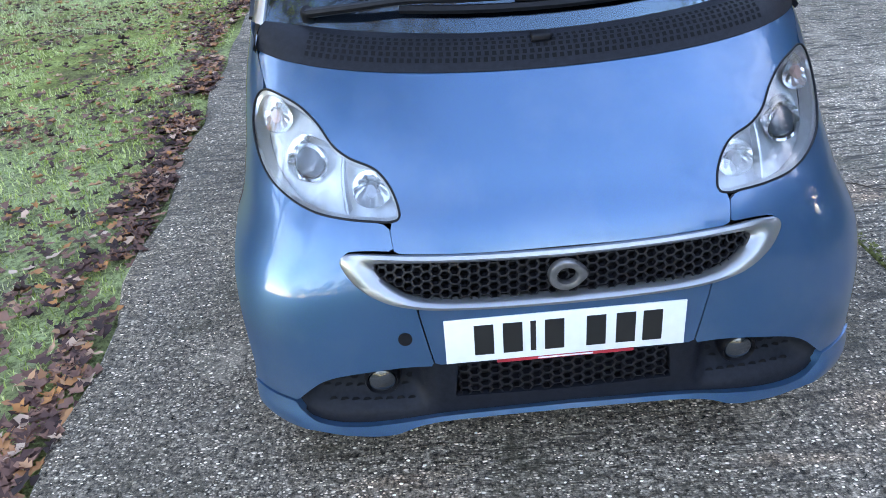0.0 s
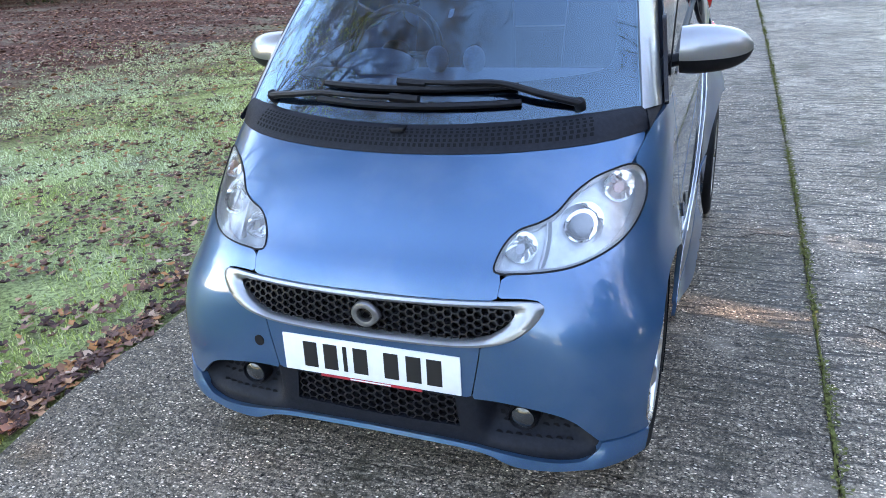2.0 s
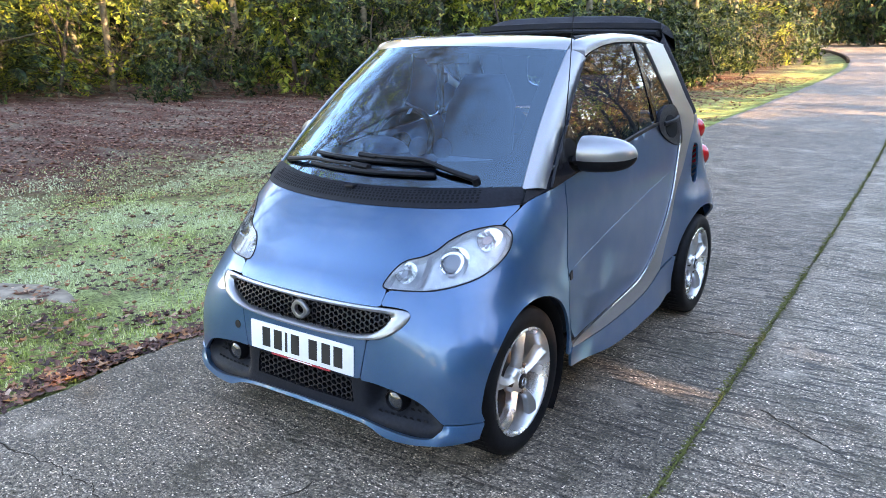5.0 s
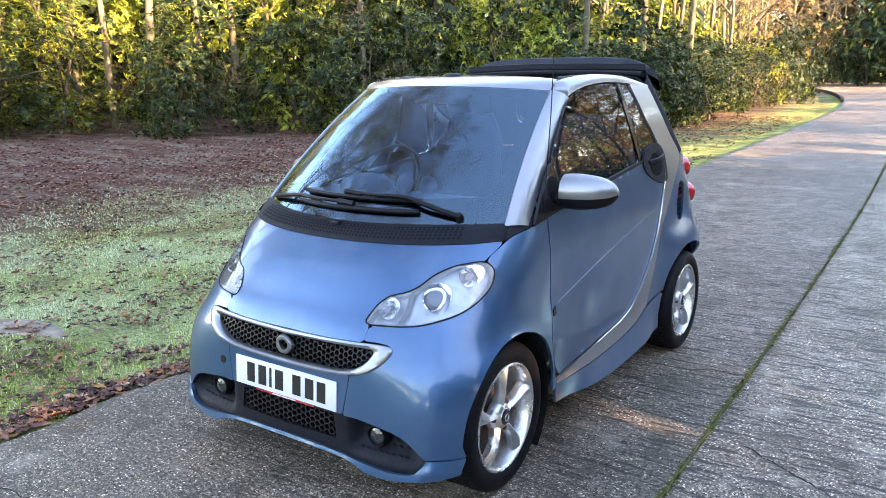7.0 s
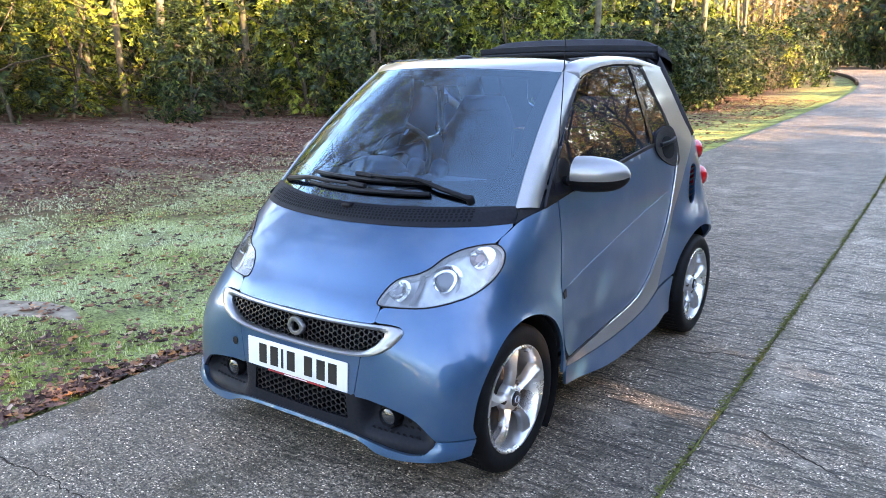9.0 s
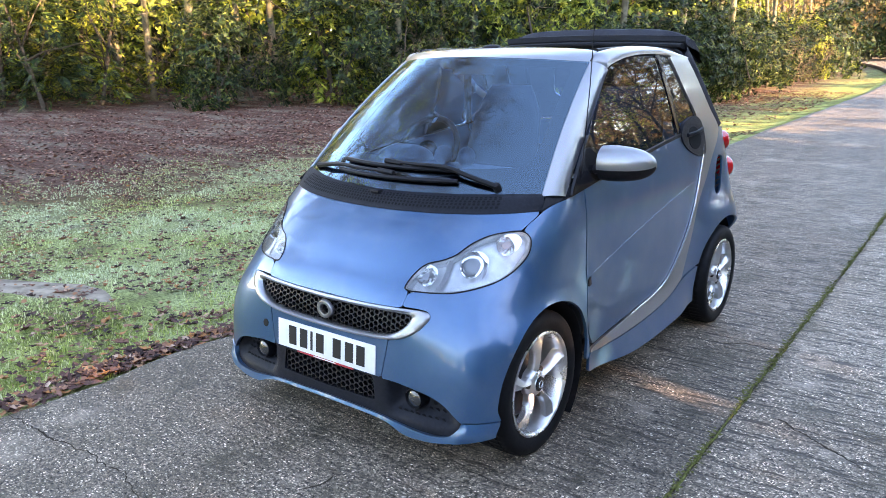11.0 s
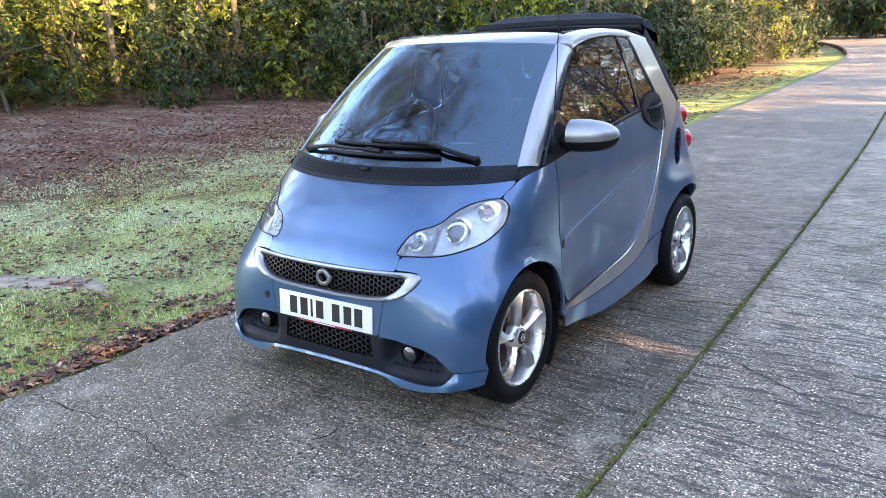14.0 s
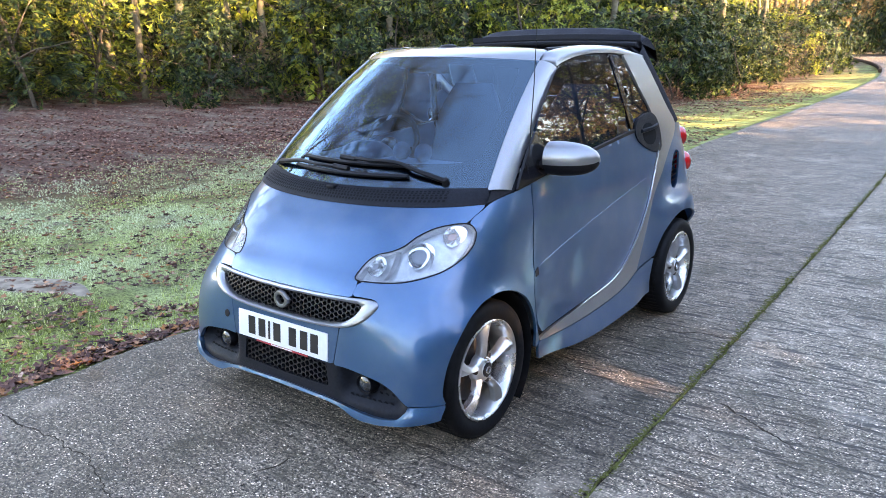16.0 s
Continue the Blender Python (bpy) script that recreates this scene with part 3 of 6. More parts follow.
rocker = [(0.33, 0.285), (0.45, 0.276), (0.82, 0.278), (1.10, 0.294), (1.25, 0.318), (1.36, 0.352), (1.36, 0.352), (1.545, 0.395), (1.545, 0.395), (1.52, 0.275), (1.53, 0.20), (1.53, 0.20), (1.2, 0.185), (0.8, 0.178), (0.335, 0.205), (0.335, 0.205)]
quarter = [(1.366, 0.362), (1.366, 0.362), (1.438, 0.53), (1.534, 0.716), (1.703, 0.857), (1.858, 0.991), (1.905, 1.032), (1.945, 1.098), (1.945, 1.098), (2.10, 1.085), (2.19, 1.04), (2.235, 0.90), (2.262, 0.65), (2.27, 0.40), (2.262, 0.27), (2.262, 0.27)]
quarter += arc(1.875, 0.27, 0.345, 0, 158, 12) + [(1.548, 0.400), (1.548, 0.400)]
vent_hole = spline([(1.850, 0.905), (1.895, 0.945), (1.935, 0.935), (1.925, 0.90), (1.865, 0.78), (1.815, 0.742), (1.785, 0.755), (1.80, 0.81)], 5)
for m in (False, True):
    sx = -1 if m else 1
    door = part("door", panel_mesh("door", flank_skin, spline(door_line, 6), 0.022, mirror=m, gap=0.002), PAINT_BLUE, car, "metallic blue passenger door" if not m else "metallic blue driver door")
    ridge = []
    for t in np.linspace(0, 1, 40):
        y = 0.30 + 1.24 * t
        z = 0.618 + 0.232 * t + 0.010 * math.sin(math.pi * t)
        prof = ((-0.006, -0.001), (-0.001, 0.0016), (0.001, 0.0016), (0.004, -0.001))
        fade = min(1, 8 * (1 - t), 8 * t + 0.2)
        ridge.append([(sx * (float(side(y, z + dz)) + fade * lift), y, z + dz) for dz, lift in prof])
    part("door_crease", loft("door_crease", ridge, flip=m), PAINT_BLUE, door)
    part("tridion_frame", panel_mesh("tridion_frame", sill_skin, spline(tridion, 6), 0.022, out=0.003, mirror=m), PAINT_SILVER, car, "silver safety-cell frame along sill and rear pillar")
    edge = spline([(y + 0.004, z - 0.002) for y, z in DOOR_REAR[1:]], 6, closed=False)
    bright = tube("frame_edge", sill_skin(edge) + (0.006, 0, 0), 0.0028, 6)
    part("frame_edge", mirrored(bright) if m else bright, CHROME, car, "thin bright edge along the silver frame")
    part("sill", panel_mesh("sill", sill_skin, spline(rocker, 6), 0.02, out=0.004, mirror=m), PAINT_BLUE, car)
    quarter_panel = part("rear_quarter", panel_mesh("rear_quarter", flank_skin, spline(quarter, 5), 0.022, holes=(vent_hole,), mirror=m, gap=0.0015), PAINT_BLUE, car)
    # dark sheet stands for the shade inside the vent
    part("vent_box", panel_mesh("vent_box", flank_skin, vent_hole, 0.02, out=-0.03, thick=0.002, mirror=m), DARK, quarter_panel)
    for i in range(6):
        t = i / 5
        y, z = 1.825 + 0.075 * t, 0.775 + 0.135 * t
        s = [(sx * (float(side(y + dy, z + dz)) + o), y + dy, z + dz) for dy, dz, o in ((-0.03, -0.006, -0.012), (0.035, 0.012, -0.012), (0.035, 0.018, 0.001), (-0.03, 0.002, 0.001))]
        s2 = [(x - sx * 0.014, y, z - 0.006) for x, y, z in s]
        part("louvre", mesh_of("louvre", s + s2, [(0, 1, 2, 3), (3, 2, 6, 7), (7, 6, 5, 4), (0, 4, 5, 1), (0, 3, 7, 4), (1, 5, 6, 2)], False), BLACK, quarter_panel)
    # tail lamps
    for y, z, r in ((2.075, 1.005, 0.058), (2.085, 0.858, 0.060)):
        x = float(side(y, z)) - 0.022
        prof = [(r, -0.02), (r, 0.012), (r * 0.93, 0.024), (r * 0.7, 0.034), (r * 0.35, 0.040), (0.0005, 0.042)]
        d = Vector((0.62, 0.78, 0.05)).normalized()
        turn = Vector((1, 0, 0)).rotation_difference(d).to_matrix().to_4x4()
        me = loft("tail_lamp", lathe(prof, "x", 28), flip=True)
        me.transform(Matrix.Translation((x, y, z)) @ turn)
        part("tail_lamp", mirrored(me) if m else me, RED_LENS, car, "round red tail lamp")
    # indicator flash at the door's front edge
    q = flank_skin(np.array([(0.283, 0.588), (0.306, 0.592), (0.306, 0.622), (0.283, 0.612)]))
    q = np.vstack([q + (0.006, 0, 0), q])
    me = mesh_of("side_marker", q, [(0, 1, 2, 3), (0, 4, 5, 1), (1, 5, 6, 2), (2, 6, 7, 3), (3, 7, 4, 0)], False)
    part("side_marker", mirrored(me) if m else me, TRIM, car, "small grey side marker by the door edge")
    # glass
    win = [(0.52, 1.000), (0.52, 1.000), (0.96, 1.050), (1.355, 1.092), (1.355, 1.092), (1.225, 1.474), (1.225, 1.474), (1.0, 1.472), (0.82, 1.452), (0.70, 1.420), (0.63, 1.375), (0.42, 1.160)]
    door_glass = part("door_glass", panel_mesh("door_glass", flank_skin, spline(win, 6), 0.05, out=-0.006, thick=0.004, mirror=m), GLASS, door, "door window glass")
    door_glass.visible_shadow = False
    qwin = [(1.405, 1.096), (1.405, 1.096), (1.60, 1.12), (1.595, 1.20), (1.49, 1.325), (1.385, 1.468), (1.385, 1.468), (1.275, 1.474), (1.275, 1.474)]
    qg = part("quarter_glass", panel_mesh("quarter_glass", flank_skin, spline(qwin, 6), 0.05, out=-0.006, thick=0.004, mirror=m), GLASS, car)
    qg.visible_shadow = False
    part("b_pillar", panel_mesh("b_pillar", flank_skin, spline([(1.358, 1.085), (1.358, 1.085), (1.408, 1.09), (1.408, 1.09), (1.278, 1.478), (1.278, 1.478), (1.228, 1.478), (1.228, 1.478)], 4), 0.03, out=-0.002, mirror=m), GLOSS, car, "black pillar between the side windows")
    seal = [[(sx * (float(side(y, z)) + o), y, z + dz) for dz, o in ((-0.004, -0.004), (-0.004, 0.004), (0.010, 0.003), (0.012, -0.008))] for y, z in [(0.45 + t * 1.12, float(curve(0.45 + t * 1.12, knots((0.3, 0.964), (0.5, 0.992), (0.96, 1.045), (1.4, 1.088), (1.6, 1.10))))) for t in np.linspace(0, 1, 20)]]
    part("window_seal", loft("window_seal", seal, flip=m), BLACK, door)
    tri = [(0.205, 0.953), (0.205, 0.953), (0.32, 0.968), (0.53, 0.996), (0.53, 0.996), (0.455, 1.10), (0.41, 1.175), (0.41, 1.175), (0.32, 1.09)]
    part("mirror_base_panel", panel_mesh("mirror_base_panel", flank_skin, spline(tri, 5), 0.02, out=0.002, mirror=m), GLOSS, door, "black plastic mirror triangle")
    # handle
    ho = spline([(1.50, 1.160), (1.43, 1.14), (1.385, 1.088), (1.42, 1.035), (1.53, 0.985), (1.66, 0.958), (1.71, 0.985), (1.71, 1.07), (1.67, 1.145), (1.59, 1.172)], 6)
    handle = part("door_handle", panel_mesh("door_handle", lambda p: flank_skin(p) - np.stack([0.004 * np.exp(-(((p[:, 0] - 1.56) / 0.085) ** 4 + ((p[:, 1] - 1.065) / 0.055) ** 4)), 0 * p[:, 0], 0 * p[:, 0]], -1), ho, 0.012, out=0.008, thick=0.02, mirror=m), TRIM, door, "dark oval door handle recess")
    # flat dark oval stands for the shade in the recess
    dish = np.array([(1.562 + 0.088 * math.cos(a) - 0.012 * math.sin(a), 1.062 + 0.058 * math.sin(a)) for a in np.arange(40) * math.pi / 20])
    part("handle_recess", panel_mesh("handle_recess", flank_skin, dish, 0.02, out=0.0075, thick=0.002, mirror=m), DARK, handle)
    bar = [[(sx * (0.674 + 0.014 * math.sin(math.pi * t) - 0.01 + 0.009 * math.cos(a)), 1.45 + 0.21 * t, 1.085 + 0.02 * t + 0.011 * math.sin(a)) for a in np.arange(8) * math.pi / 4] for t in np.linspace(0, 1, 9)]
    part("grip", loft("grip", bar, closed=True, caps=True, flip=not m), TRIM, door)
    # mirror
    rows_top, n = [], 20
    for i in range(n + 1):
        t = 1 - (1 - i / n) ** 1.6
        f = (1.0 - 0.16 * t**1.5) * math.sqrt(max(0.02, 1 - t**4.5)) * (0.94 + 0.06 * min(1, t / 0.2))
        x, cy, cz = 0.680 + 0.203 * t, 0.452 + 0.05 * t, 1.058 - 0.002 * t
        rows_top.append([(sx * x, cy + 0.07 * f * math.cos(a) * (0.9 if math.cos(a) > 0 else 1.0), cz + 0.074 * f * math.sin(a)) for a in np.arange(20) * math.pi / 10])
    me = loft("mirror_shell", rows_top, closed=True, caps=True, flip=m)
    me.materials.append(PAINT_SILVER)
    me.materials.append(BLACK)
    for poly in me.polygons:
        if (poly.index < 20 * n and math.sin((poly.index % 20 + 0.5) * math.pi / 10) < -0.30) or (poly.center.y > 0.50 and abs(poly.center.x) < 0.86):
            poly.material_index = 1
    mirror = part("wing_mirror", me, None, door, "silver door mirror with black underside")
    arm = [[(sx * (0.645 + 0.075 * t), 0.42 + 0.02 * t + 0.03 * math.cos(a), 1.030 + 0.012 * t + 0.020 * math.sin(a)) for a in np.arange(10) * math.pi / 5] for t in np.linspace(0, 1, 4)]
    part("mirror_arm", loft("mirror_arm", arm, closed=True, caps=True, flip=m), BLACK, door)

# ---- screen, pillars, roof ----
def screen(p):
    a, b = np.asarray(p, float).T
    y0, y1 = -0.127 + 0.205 * a**2, 0.455 + 0.195 * np.abs(a) ** 2.3
    z0, z1 = 0.953 + 0.014 * a**2, 1.470 - 0.020 * a**2
    bow = 0.018 * 4 * b * (1 - b)
    return np.stack([a * (0.615 + (0.502 - 0.615) * b), y0 + (y1 - y0) * b - bow, z0 + (z1 - z0) * b + bow], -1)


rect = spline([(-1, 0), (-1, 0), (0, 0), (1, 0), (1, 0), (1, 0.5), (1, 1), (1, 1), (0, 1), (-1, 1), (-1, 1), (-1, 0.5)], 8)
ws = part("windscreen", panel_mesh("windscreen", screen, rect, 0.03, thick=0.005), SCREEN, car, "curved windscreen reflecting bare branches and sky")
ws.visible_shadow = False
inner = spline([(-0.84, 0.19), (-0.5, 0.175), (0, 0.17), (0.5, 0.175), (0.84, 0.19), (0.90, 0.25), (0.915, 0.5), (0.91, 0.88), (0.88, 0.935), (0.25, 0.94), (0.16, 0.90), (-0.16, 0.90), (-0.25, 0.94), (-0.88, 0.935), (-0.91, 0.88), (-0.915, 0.5), (-0.90, 0.25)], 6)
part("screen_border", panel_mesh("screen_border", screen, rect, 0.05, holes=(inner,), out=-0.0065, thick=0.001), GLOSS, ws, "black printed screen border")
part("tax_sticker", panel_mesh("tax_sticker", screen, spline([(0.10, 0.47), (0.10, 0.47), (0.125, 0.47), (0.125, 0.47), (0.125, 0.51), (0.125, 0.51), (0.10, 0.51), (0.10, 0.51)], 3), 0.02, out=-0.0075, thick=0.001), WHITE, ws, "tiny white sticker")

for m in (False, True):
    rows = []
    for b in np.linspace(0, 1, 16):
        i = screen(np.array([(1.0, b)]))[0]
        o = np.array((0.655 - 0.095 * b - 0.003 * math.sin(math.pi * b), 0.19 + 0.515 * b, 0.955 + 0.462 * b))
        mid = (i + o) / 2
        outward = np.array((0.75, -0.55, 0.36))
        rows.append([i - (0.01, -0.015, 0), i + 0.006 * outward, i * 0.75 + o * 0.25 + 0.017 * outward, mid + 0.021 * outward, i * 0.25 + o * 0.75 + 0.016 * outward, o + 0.004 * outward, o - 0.02 * outward])
    me = loft("a_pillar", rows, flip=False)
    part("a_pillar", mirrored(me) if m else me, PAINT_SILVER, car, "silver windscreen pillar")
    rows = []
    for t in np.linspace(0, 1, 28):
        y = 0.70 + 0.95 * t
        zl = float(curve(y, knots((0.60, 1.365), (0.70, 1.425), (0.82, 1.458), (1.0, 1.478), (1.2, 1.482), (1.4, 1.475), (1.65, 1.462))))
        zu = float(curve(y, knots((0.60, 1.464), (0.75, 1.496), (0.95, 1.516), (1.2, 1.517), (1.45, 1.502), (1.65, 1.474))))
        xl = float(side(y, zl)) - 0.028 * max(0.0, (0.90 - y) / 0.30) ** 1.5
        xu = 0.500 + 0.035 * min(1.0, 1.6 * t)
        pts = []
        for s in np.linspace(0, 1, 7):
            a = s * math.pi / 2
            pts.append((xu + (xl + 0.004 - xu) * math.cos(a), y, zl + (zu - zl) * math.sin(a)))
        rows.append([(xl - 0.02, y, zl)] + pts + [(xu - 0.012, y, zu - 0.004), (xu - 0.02, y, zu - 0.03)])
    corner = screen(np.array([(1.0, 1.0)]))[0] + (0.0, 0.012, -0.004)
    rows.insert(0, [corner * 0.65 + np.array(q) * 0.35 + (0, 0, 0.006) for q in rows[0]])
    rows.insert(0, [corner + (np.array(q) - corner) * 0.08 for q in rows[0]])
    me = loft("roof_rail", rows, flip=False)
    part("roof_rail", mirrored(me) if m else me, PAINT_SILVER, car, "silver roof rail over the side window")
    guide = tube("roof_guide", [(0.484, y, 1.490 + 0.020 * math.sin(math.pi * (y - 0.62) / 1.2)) for y in np.linspace(0.74, 1.66, 12)], 0.010, 8)
    part("roof_guide", mirrored(guide) if m else guide, BLACK, car, "black guide rail of the sliding roof")

rows = []
for b in np.linspace(0, 1, 10):
    row = []
    for a in np.linspace(-1, 1, 41):
        s = screen(np.array([(a, 1.0)]))[0]
        e = np.array((a * 0.496, 0.730 + 0.02 * a**2, 1.514 - 0.014 * a**2 - 0.008 * a**8))
        q = s * (1 - b) + e * b
        q[2] += 0.010 * math.sin(math.pi * b) + (0.004 if 0 < b < 1 else 0)
        row.append(q)
    rows.append(row)
rows.append([(x, y + 0.004, z - 0.04) for x, y, z in rows[-1]])
rows.insert(0, [(x, y + 0.012, z - 0.012) for x, y, z in rows[0]])
part("roof_header", loft("roof_header", rows, flip=False), PAINT_SILVER, car, "silver roof header above the windscreen")
bm = bmesh.new()
bmesh.ops.create_uvsphere(bm, u_segments=20, v_segments=10, radius=1, matrix=Matrix.Translation((0, 0.655, 1.513)) @ pose(0, 0, 0, 11) @ Matrix.Diagonal((0.048, 0.030, 0.012, 1)))
part("header_cap", smoothed(bm), BLACK, car, "black oval cover on the roof header")

# cowl
def cowl(p):
    a, b = np.asarray(p, float).T
    hx, hz = a * 0.642, 0.900 + 0.020 * np.abs(a) ** 1.6
    hs = np.array(front(np.stack([hx, hz], -1)))
    lo = body(hs)
    up = screen(np.stack([a, 0 * a + 0.015], -1))
    k = b[:, None]
    q = lo * (1 - k) + up * k
    q[:, 2] += 0.012 * np.sin(np.pi * b)
    return q


band = spline([(-1, 0), (-1, 0), (0, 0), (1, 0), (1, 0), (1, 1), (1, 1), (0, 1), (-1, 1), (-1, 1)], 8)
cw = part("cowl", panel_mesh("cowl", cowl, band, 0.05, out=0.002, thick=0.02), TRIM, car, "dark grey scuttle panel with a slotted vent")
# the slots are flat dark strips: their shade is colour, nothing is cut
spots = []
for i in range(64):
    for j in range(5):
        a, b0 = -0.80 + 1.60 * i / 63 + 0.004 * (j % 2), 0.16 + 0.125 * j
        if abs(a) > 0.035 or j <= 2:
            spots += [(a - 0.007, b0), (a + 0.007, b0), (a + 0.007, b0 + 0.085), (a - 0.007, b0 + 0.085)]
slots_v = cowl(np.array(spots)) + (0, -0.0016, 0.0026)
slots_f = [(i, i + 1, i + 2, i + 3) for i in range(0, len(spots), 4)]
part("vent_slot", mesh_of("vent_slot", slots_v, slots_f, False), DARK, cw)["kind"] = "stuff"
j = cowl(np.array([(0.0, 0.72)]))[0]
bm = slab_bm(j[0] - 0.022, j[1] - 0.018, j[2] - 0.006, j[0] + 0.022, j[1] + 0.02, j[2] + 0.010, 0.005)
part("washer_jet", smoothed(bm), BLACK, cw)
for m in (False, True):
    rows = []
    for t in np.linspace(0, 1, 8):
        lo = np.array((0.642 + 0.022 * t, 0.035 + 0.28 * t, 0.9205 + 0.044 * t))
        hi = np.array((0.622 + 0.036 * t, 0.10 + 0.24 * t, 0.968 + 0.03 * t))
        out_ = np.array((0.5, -0.2, 0.85)) * 0.006
        rows.append([lo - out_, lo + out_, (lo + hi) / 2 + 1.4 * out_, hi + out_, hi - out_])
    me = loft("cowl_end", rows, flip=False)
    part("cowl_end", mirrored(me) if m else me, TRIM, cw)


# wipers
def wiper(pivot, elbow, tip, blade_a, blade_b):
    def on(a, b, lift):
        p = np.array([(a, b)])
        return screen(p)[0] + lift * normals_at(screen, p)[0]
    way = [on(*q, lift) for q, lift in zip((pivot, (np.array(pivot) + elbow) / 2, elbow, (np.array(elbow) + tip) / 2, tip), (0.012, 0.024, 0.028, 0.027, 0.024))]
    arm = part("wiper", tube("wiper", spline(way, 6, closed=False), 0.0115, 8, 0.55), BLACK, car, "black windscreen wiper")
    middle = [on(*q, 0.020) for q in (np.array(tip) + (0.07, -0.004), np.array(tip) - (0.07, -0.004))]
    part("blade_joint", tube("blade_joint", middle, 0.012, 6), BLACK, arm)
    path = [on(blade_a[0] + (blade_b[0] - blade_a[0]) * t, blade_a[1] + (blade_b[1] - blade_a[1]) * t, 0.011) for t in np.linspace(0, 1, 10)]
    part("wiper_blade", tube("wiper_blade", path, 0.0098, 6), BLACK, arm)
    part("wiper_rubber", tube("wiper_rubber", [p - np.array((0, -0.005, 0.006)) for p in path], 0.004, 4), RUBBER, arm)
    hub = loft("wiper_hub", lathe([(0.016, -0.01), (0.016, 0.016), (0.012, 0.022), (0.0005, 0.023)], "z", 16), flip=True)
    hub.transform(Matrix.Translation(on(*pivot, 0.0)) @ pose(0, 0, 0, 35))
    part("wiper_hub", hub, BLACK, arm)


wiper((0.76, 0.050), (0.42, 0.148), (0.02, 0.166), (-0.47, 0.150), (0.50, 0.146))
wiper((-0.83, 0.050), (-0.45, 0.098), (0.0, 0.104), (-0.48, 0.082), (0.52, 0.080))

# aerial by the passenger pillar
part("aerial", tube("aerial", [(0.662, 0.30, 0.985), (0.668, 0.30, 1.10), (0.682, 0.302, 1.36), (0.688, 0.304, 1.585)], 0.0028, 8, 0.6), BLACK, car, "thin black rod aerial")

# ---- folded soft top ----
rows = []
for a in np.linspace(-1, 1, 41):
    top, ends = 1.620 - 0.010 * a**2 - 0.050 * abs(a) ** 7, abs(a) ** 10
    lift = 0.004 * math.sin(17 * a) * (1 - ends)
    y0 = 1.63 + 0.02 * a**2
    low = 1.535 - 0.012 * a**2
    prof = [(y0 + 0.10, low - 0.02), (y0 + 0.03, low + 0.004), (y0, low + 0.022), (y0 - 0.005 + 0.010 * lift, low + 0.05), (y0 + 0.018, top - 0.03), (y0 + 0.045, top - 0.006 + lift), (y0 + 0.075, top), (y0 + 0.12, top - 0.008 + lift), (y0 + 0.20, top - 0.05), (y0 + 0.25, top - 0.13), (y0 + 0.22, low - 0.03)]
    rows.append([(0.545 * a, y, z) for y, z in prof])
soft = part("soft_top", loft("soft_top", rows, flip=True, caps=True), FABRIC, car, "black cloth soft top folded at the rear of the roof")
rows = []
for a in np.linspace(-1, 1, 33):
    y0, low = 1.61 + 0.02 * a**2, 1.549 - 0.012 * a**2
    rows.append([(0.53 * a, y, z) for y, z in ((y0 + 0.12, low - 0.035), (y0 + 0.02, low - 0.028), (y0 - 0.015, low - 0.018), (y0 - 0.02, low - 0.006), (y0 + 0.02, low + 0.002), (y0 + 0.12, low + 0.004))])
part("lower_fold", loft("lower_fold", rows, flip=True, caps=True), FABRIC, soft)


def curtain(p):
    a, b = np.asarray(p, float).T
    y = 1.70 + 0.33 * b - 0.10 * a**4 + 0.05 * np.sin(np.pi * b)
    z = 1.545 - 0.44 * b - 0.06 * a**6
    return np.stack([a * (0.555 + 0.11 * b), y, z], -1)


rwin = spline([(-0.5, 0.28), (0, 0.24), (0.5, 0.28), (0.58, 0.45), (0.55, 0.70), (0, 0.73), (-0.55, 0.70), (-0.58, 0.45)], 6)
part("rear_cloth", panel_mesh("rear_cloth", curtain, spline([(-1, 0), (-1, 0), (0, 0), (1, 0), (1, 0), (1, 1), (1, 1), (0, 1), (-1, 1), (-1, 1)], 6), 0.06, holes=(rwin,), thick=0.01), FABRIC, soft)
rg = part("rear_glass", panel_mesh("rear_glass", curtain, rwin, 0.1, out=-0.003, thick=0.004), REAR, soft)
rg.visible_shadow = False
for m in (False, True):
    rows = []
    for t in np.linspace(0, 1, 14):
        y, z = 1.63 + 0.34 * t, 1.49 - 0.39 * t
        x = float(side(y, z))
        f = 0.035 * (1 - 0.4 * t)
        rows.append([(x + 0.002, y - 0.012, z - 0.012), (x + 0.006, y + 0.01, z + 0.010), (x - 0.005, y + f, z + f), (x - 0.06, y + 1.5 * f, z + 1.5 * f), (x - 0.12, y + f, z + f)])
    me = loft("cloth_edge", rows, flip=False)
    part("cloth_edge", mirrored(me) if m else me, FABRIC, soft)

# ---- rear closing, floor, cabin ----
rows = []
for z in np.linspace(0.22, 1.10, 12):
    w = float(side(2.25, z)) + 0.01
    rows.append([(w * a, 2.25 + 0.05 * (1 - a**4), z) for a in np.linspace(-1, 1, 13)])
part("tailgate", loft("tailgate", rows, flip=True), PAINT_BLUE, car)
rows = [[(a * (float(side(y, z)) - 0.012), y, z) for a in np.linspace(-1, 1, 7)] for y, z in ((1.90, 1.09), (2.0, 1.085), (2.10, 1.075), (2.18, 1.04))]
part("rear_deck", loft("rear_deck", rows, flip=False), PAINT_BLUE, car)
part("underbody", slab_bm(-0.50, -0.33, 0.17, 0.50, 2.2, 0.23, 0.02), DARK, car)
part("cabin_floor", slab_bm(-0.62, 0.36, 0.22, 0.62, 1.50, 0.27, 0.01), BLACK, car)
part("engine_bulkhead", slab_bm(-0.56, 0.30, 0.24, 0.56, 0.36, 0.93, 0.01), BLACK, car)
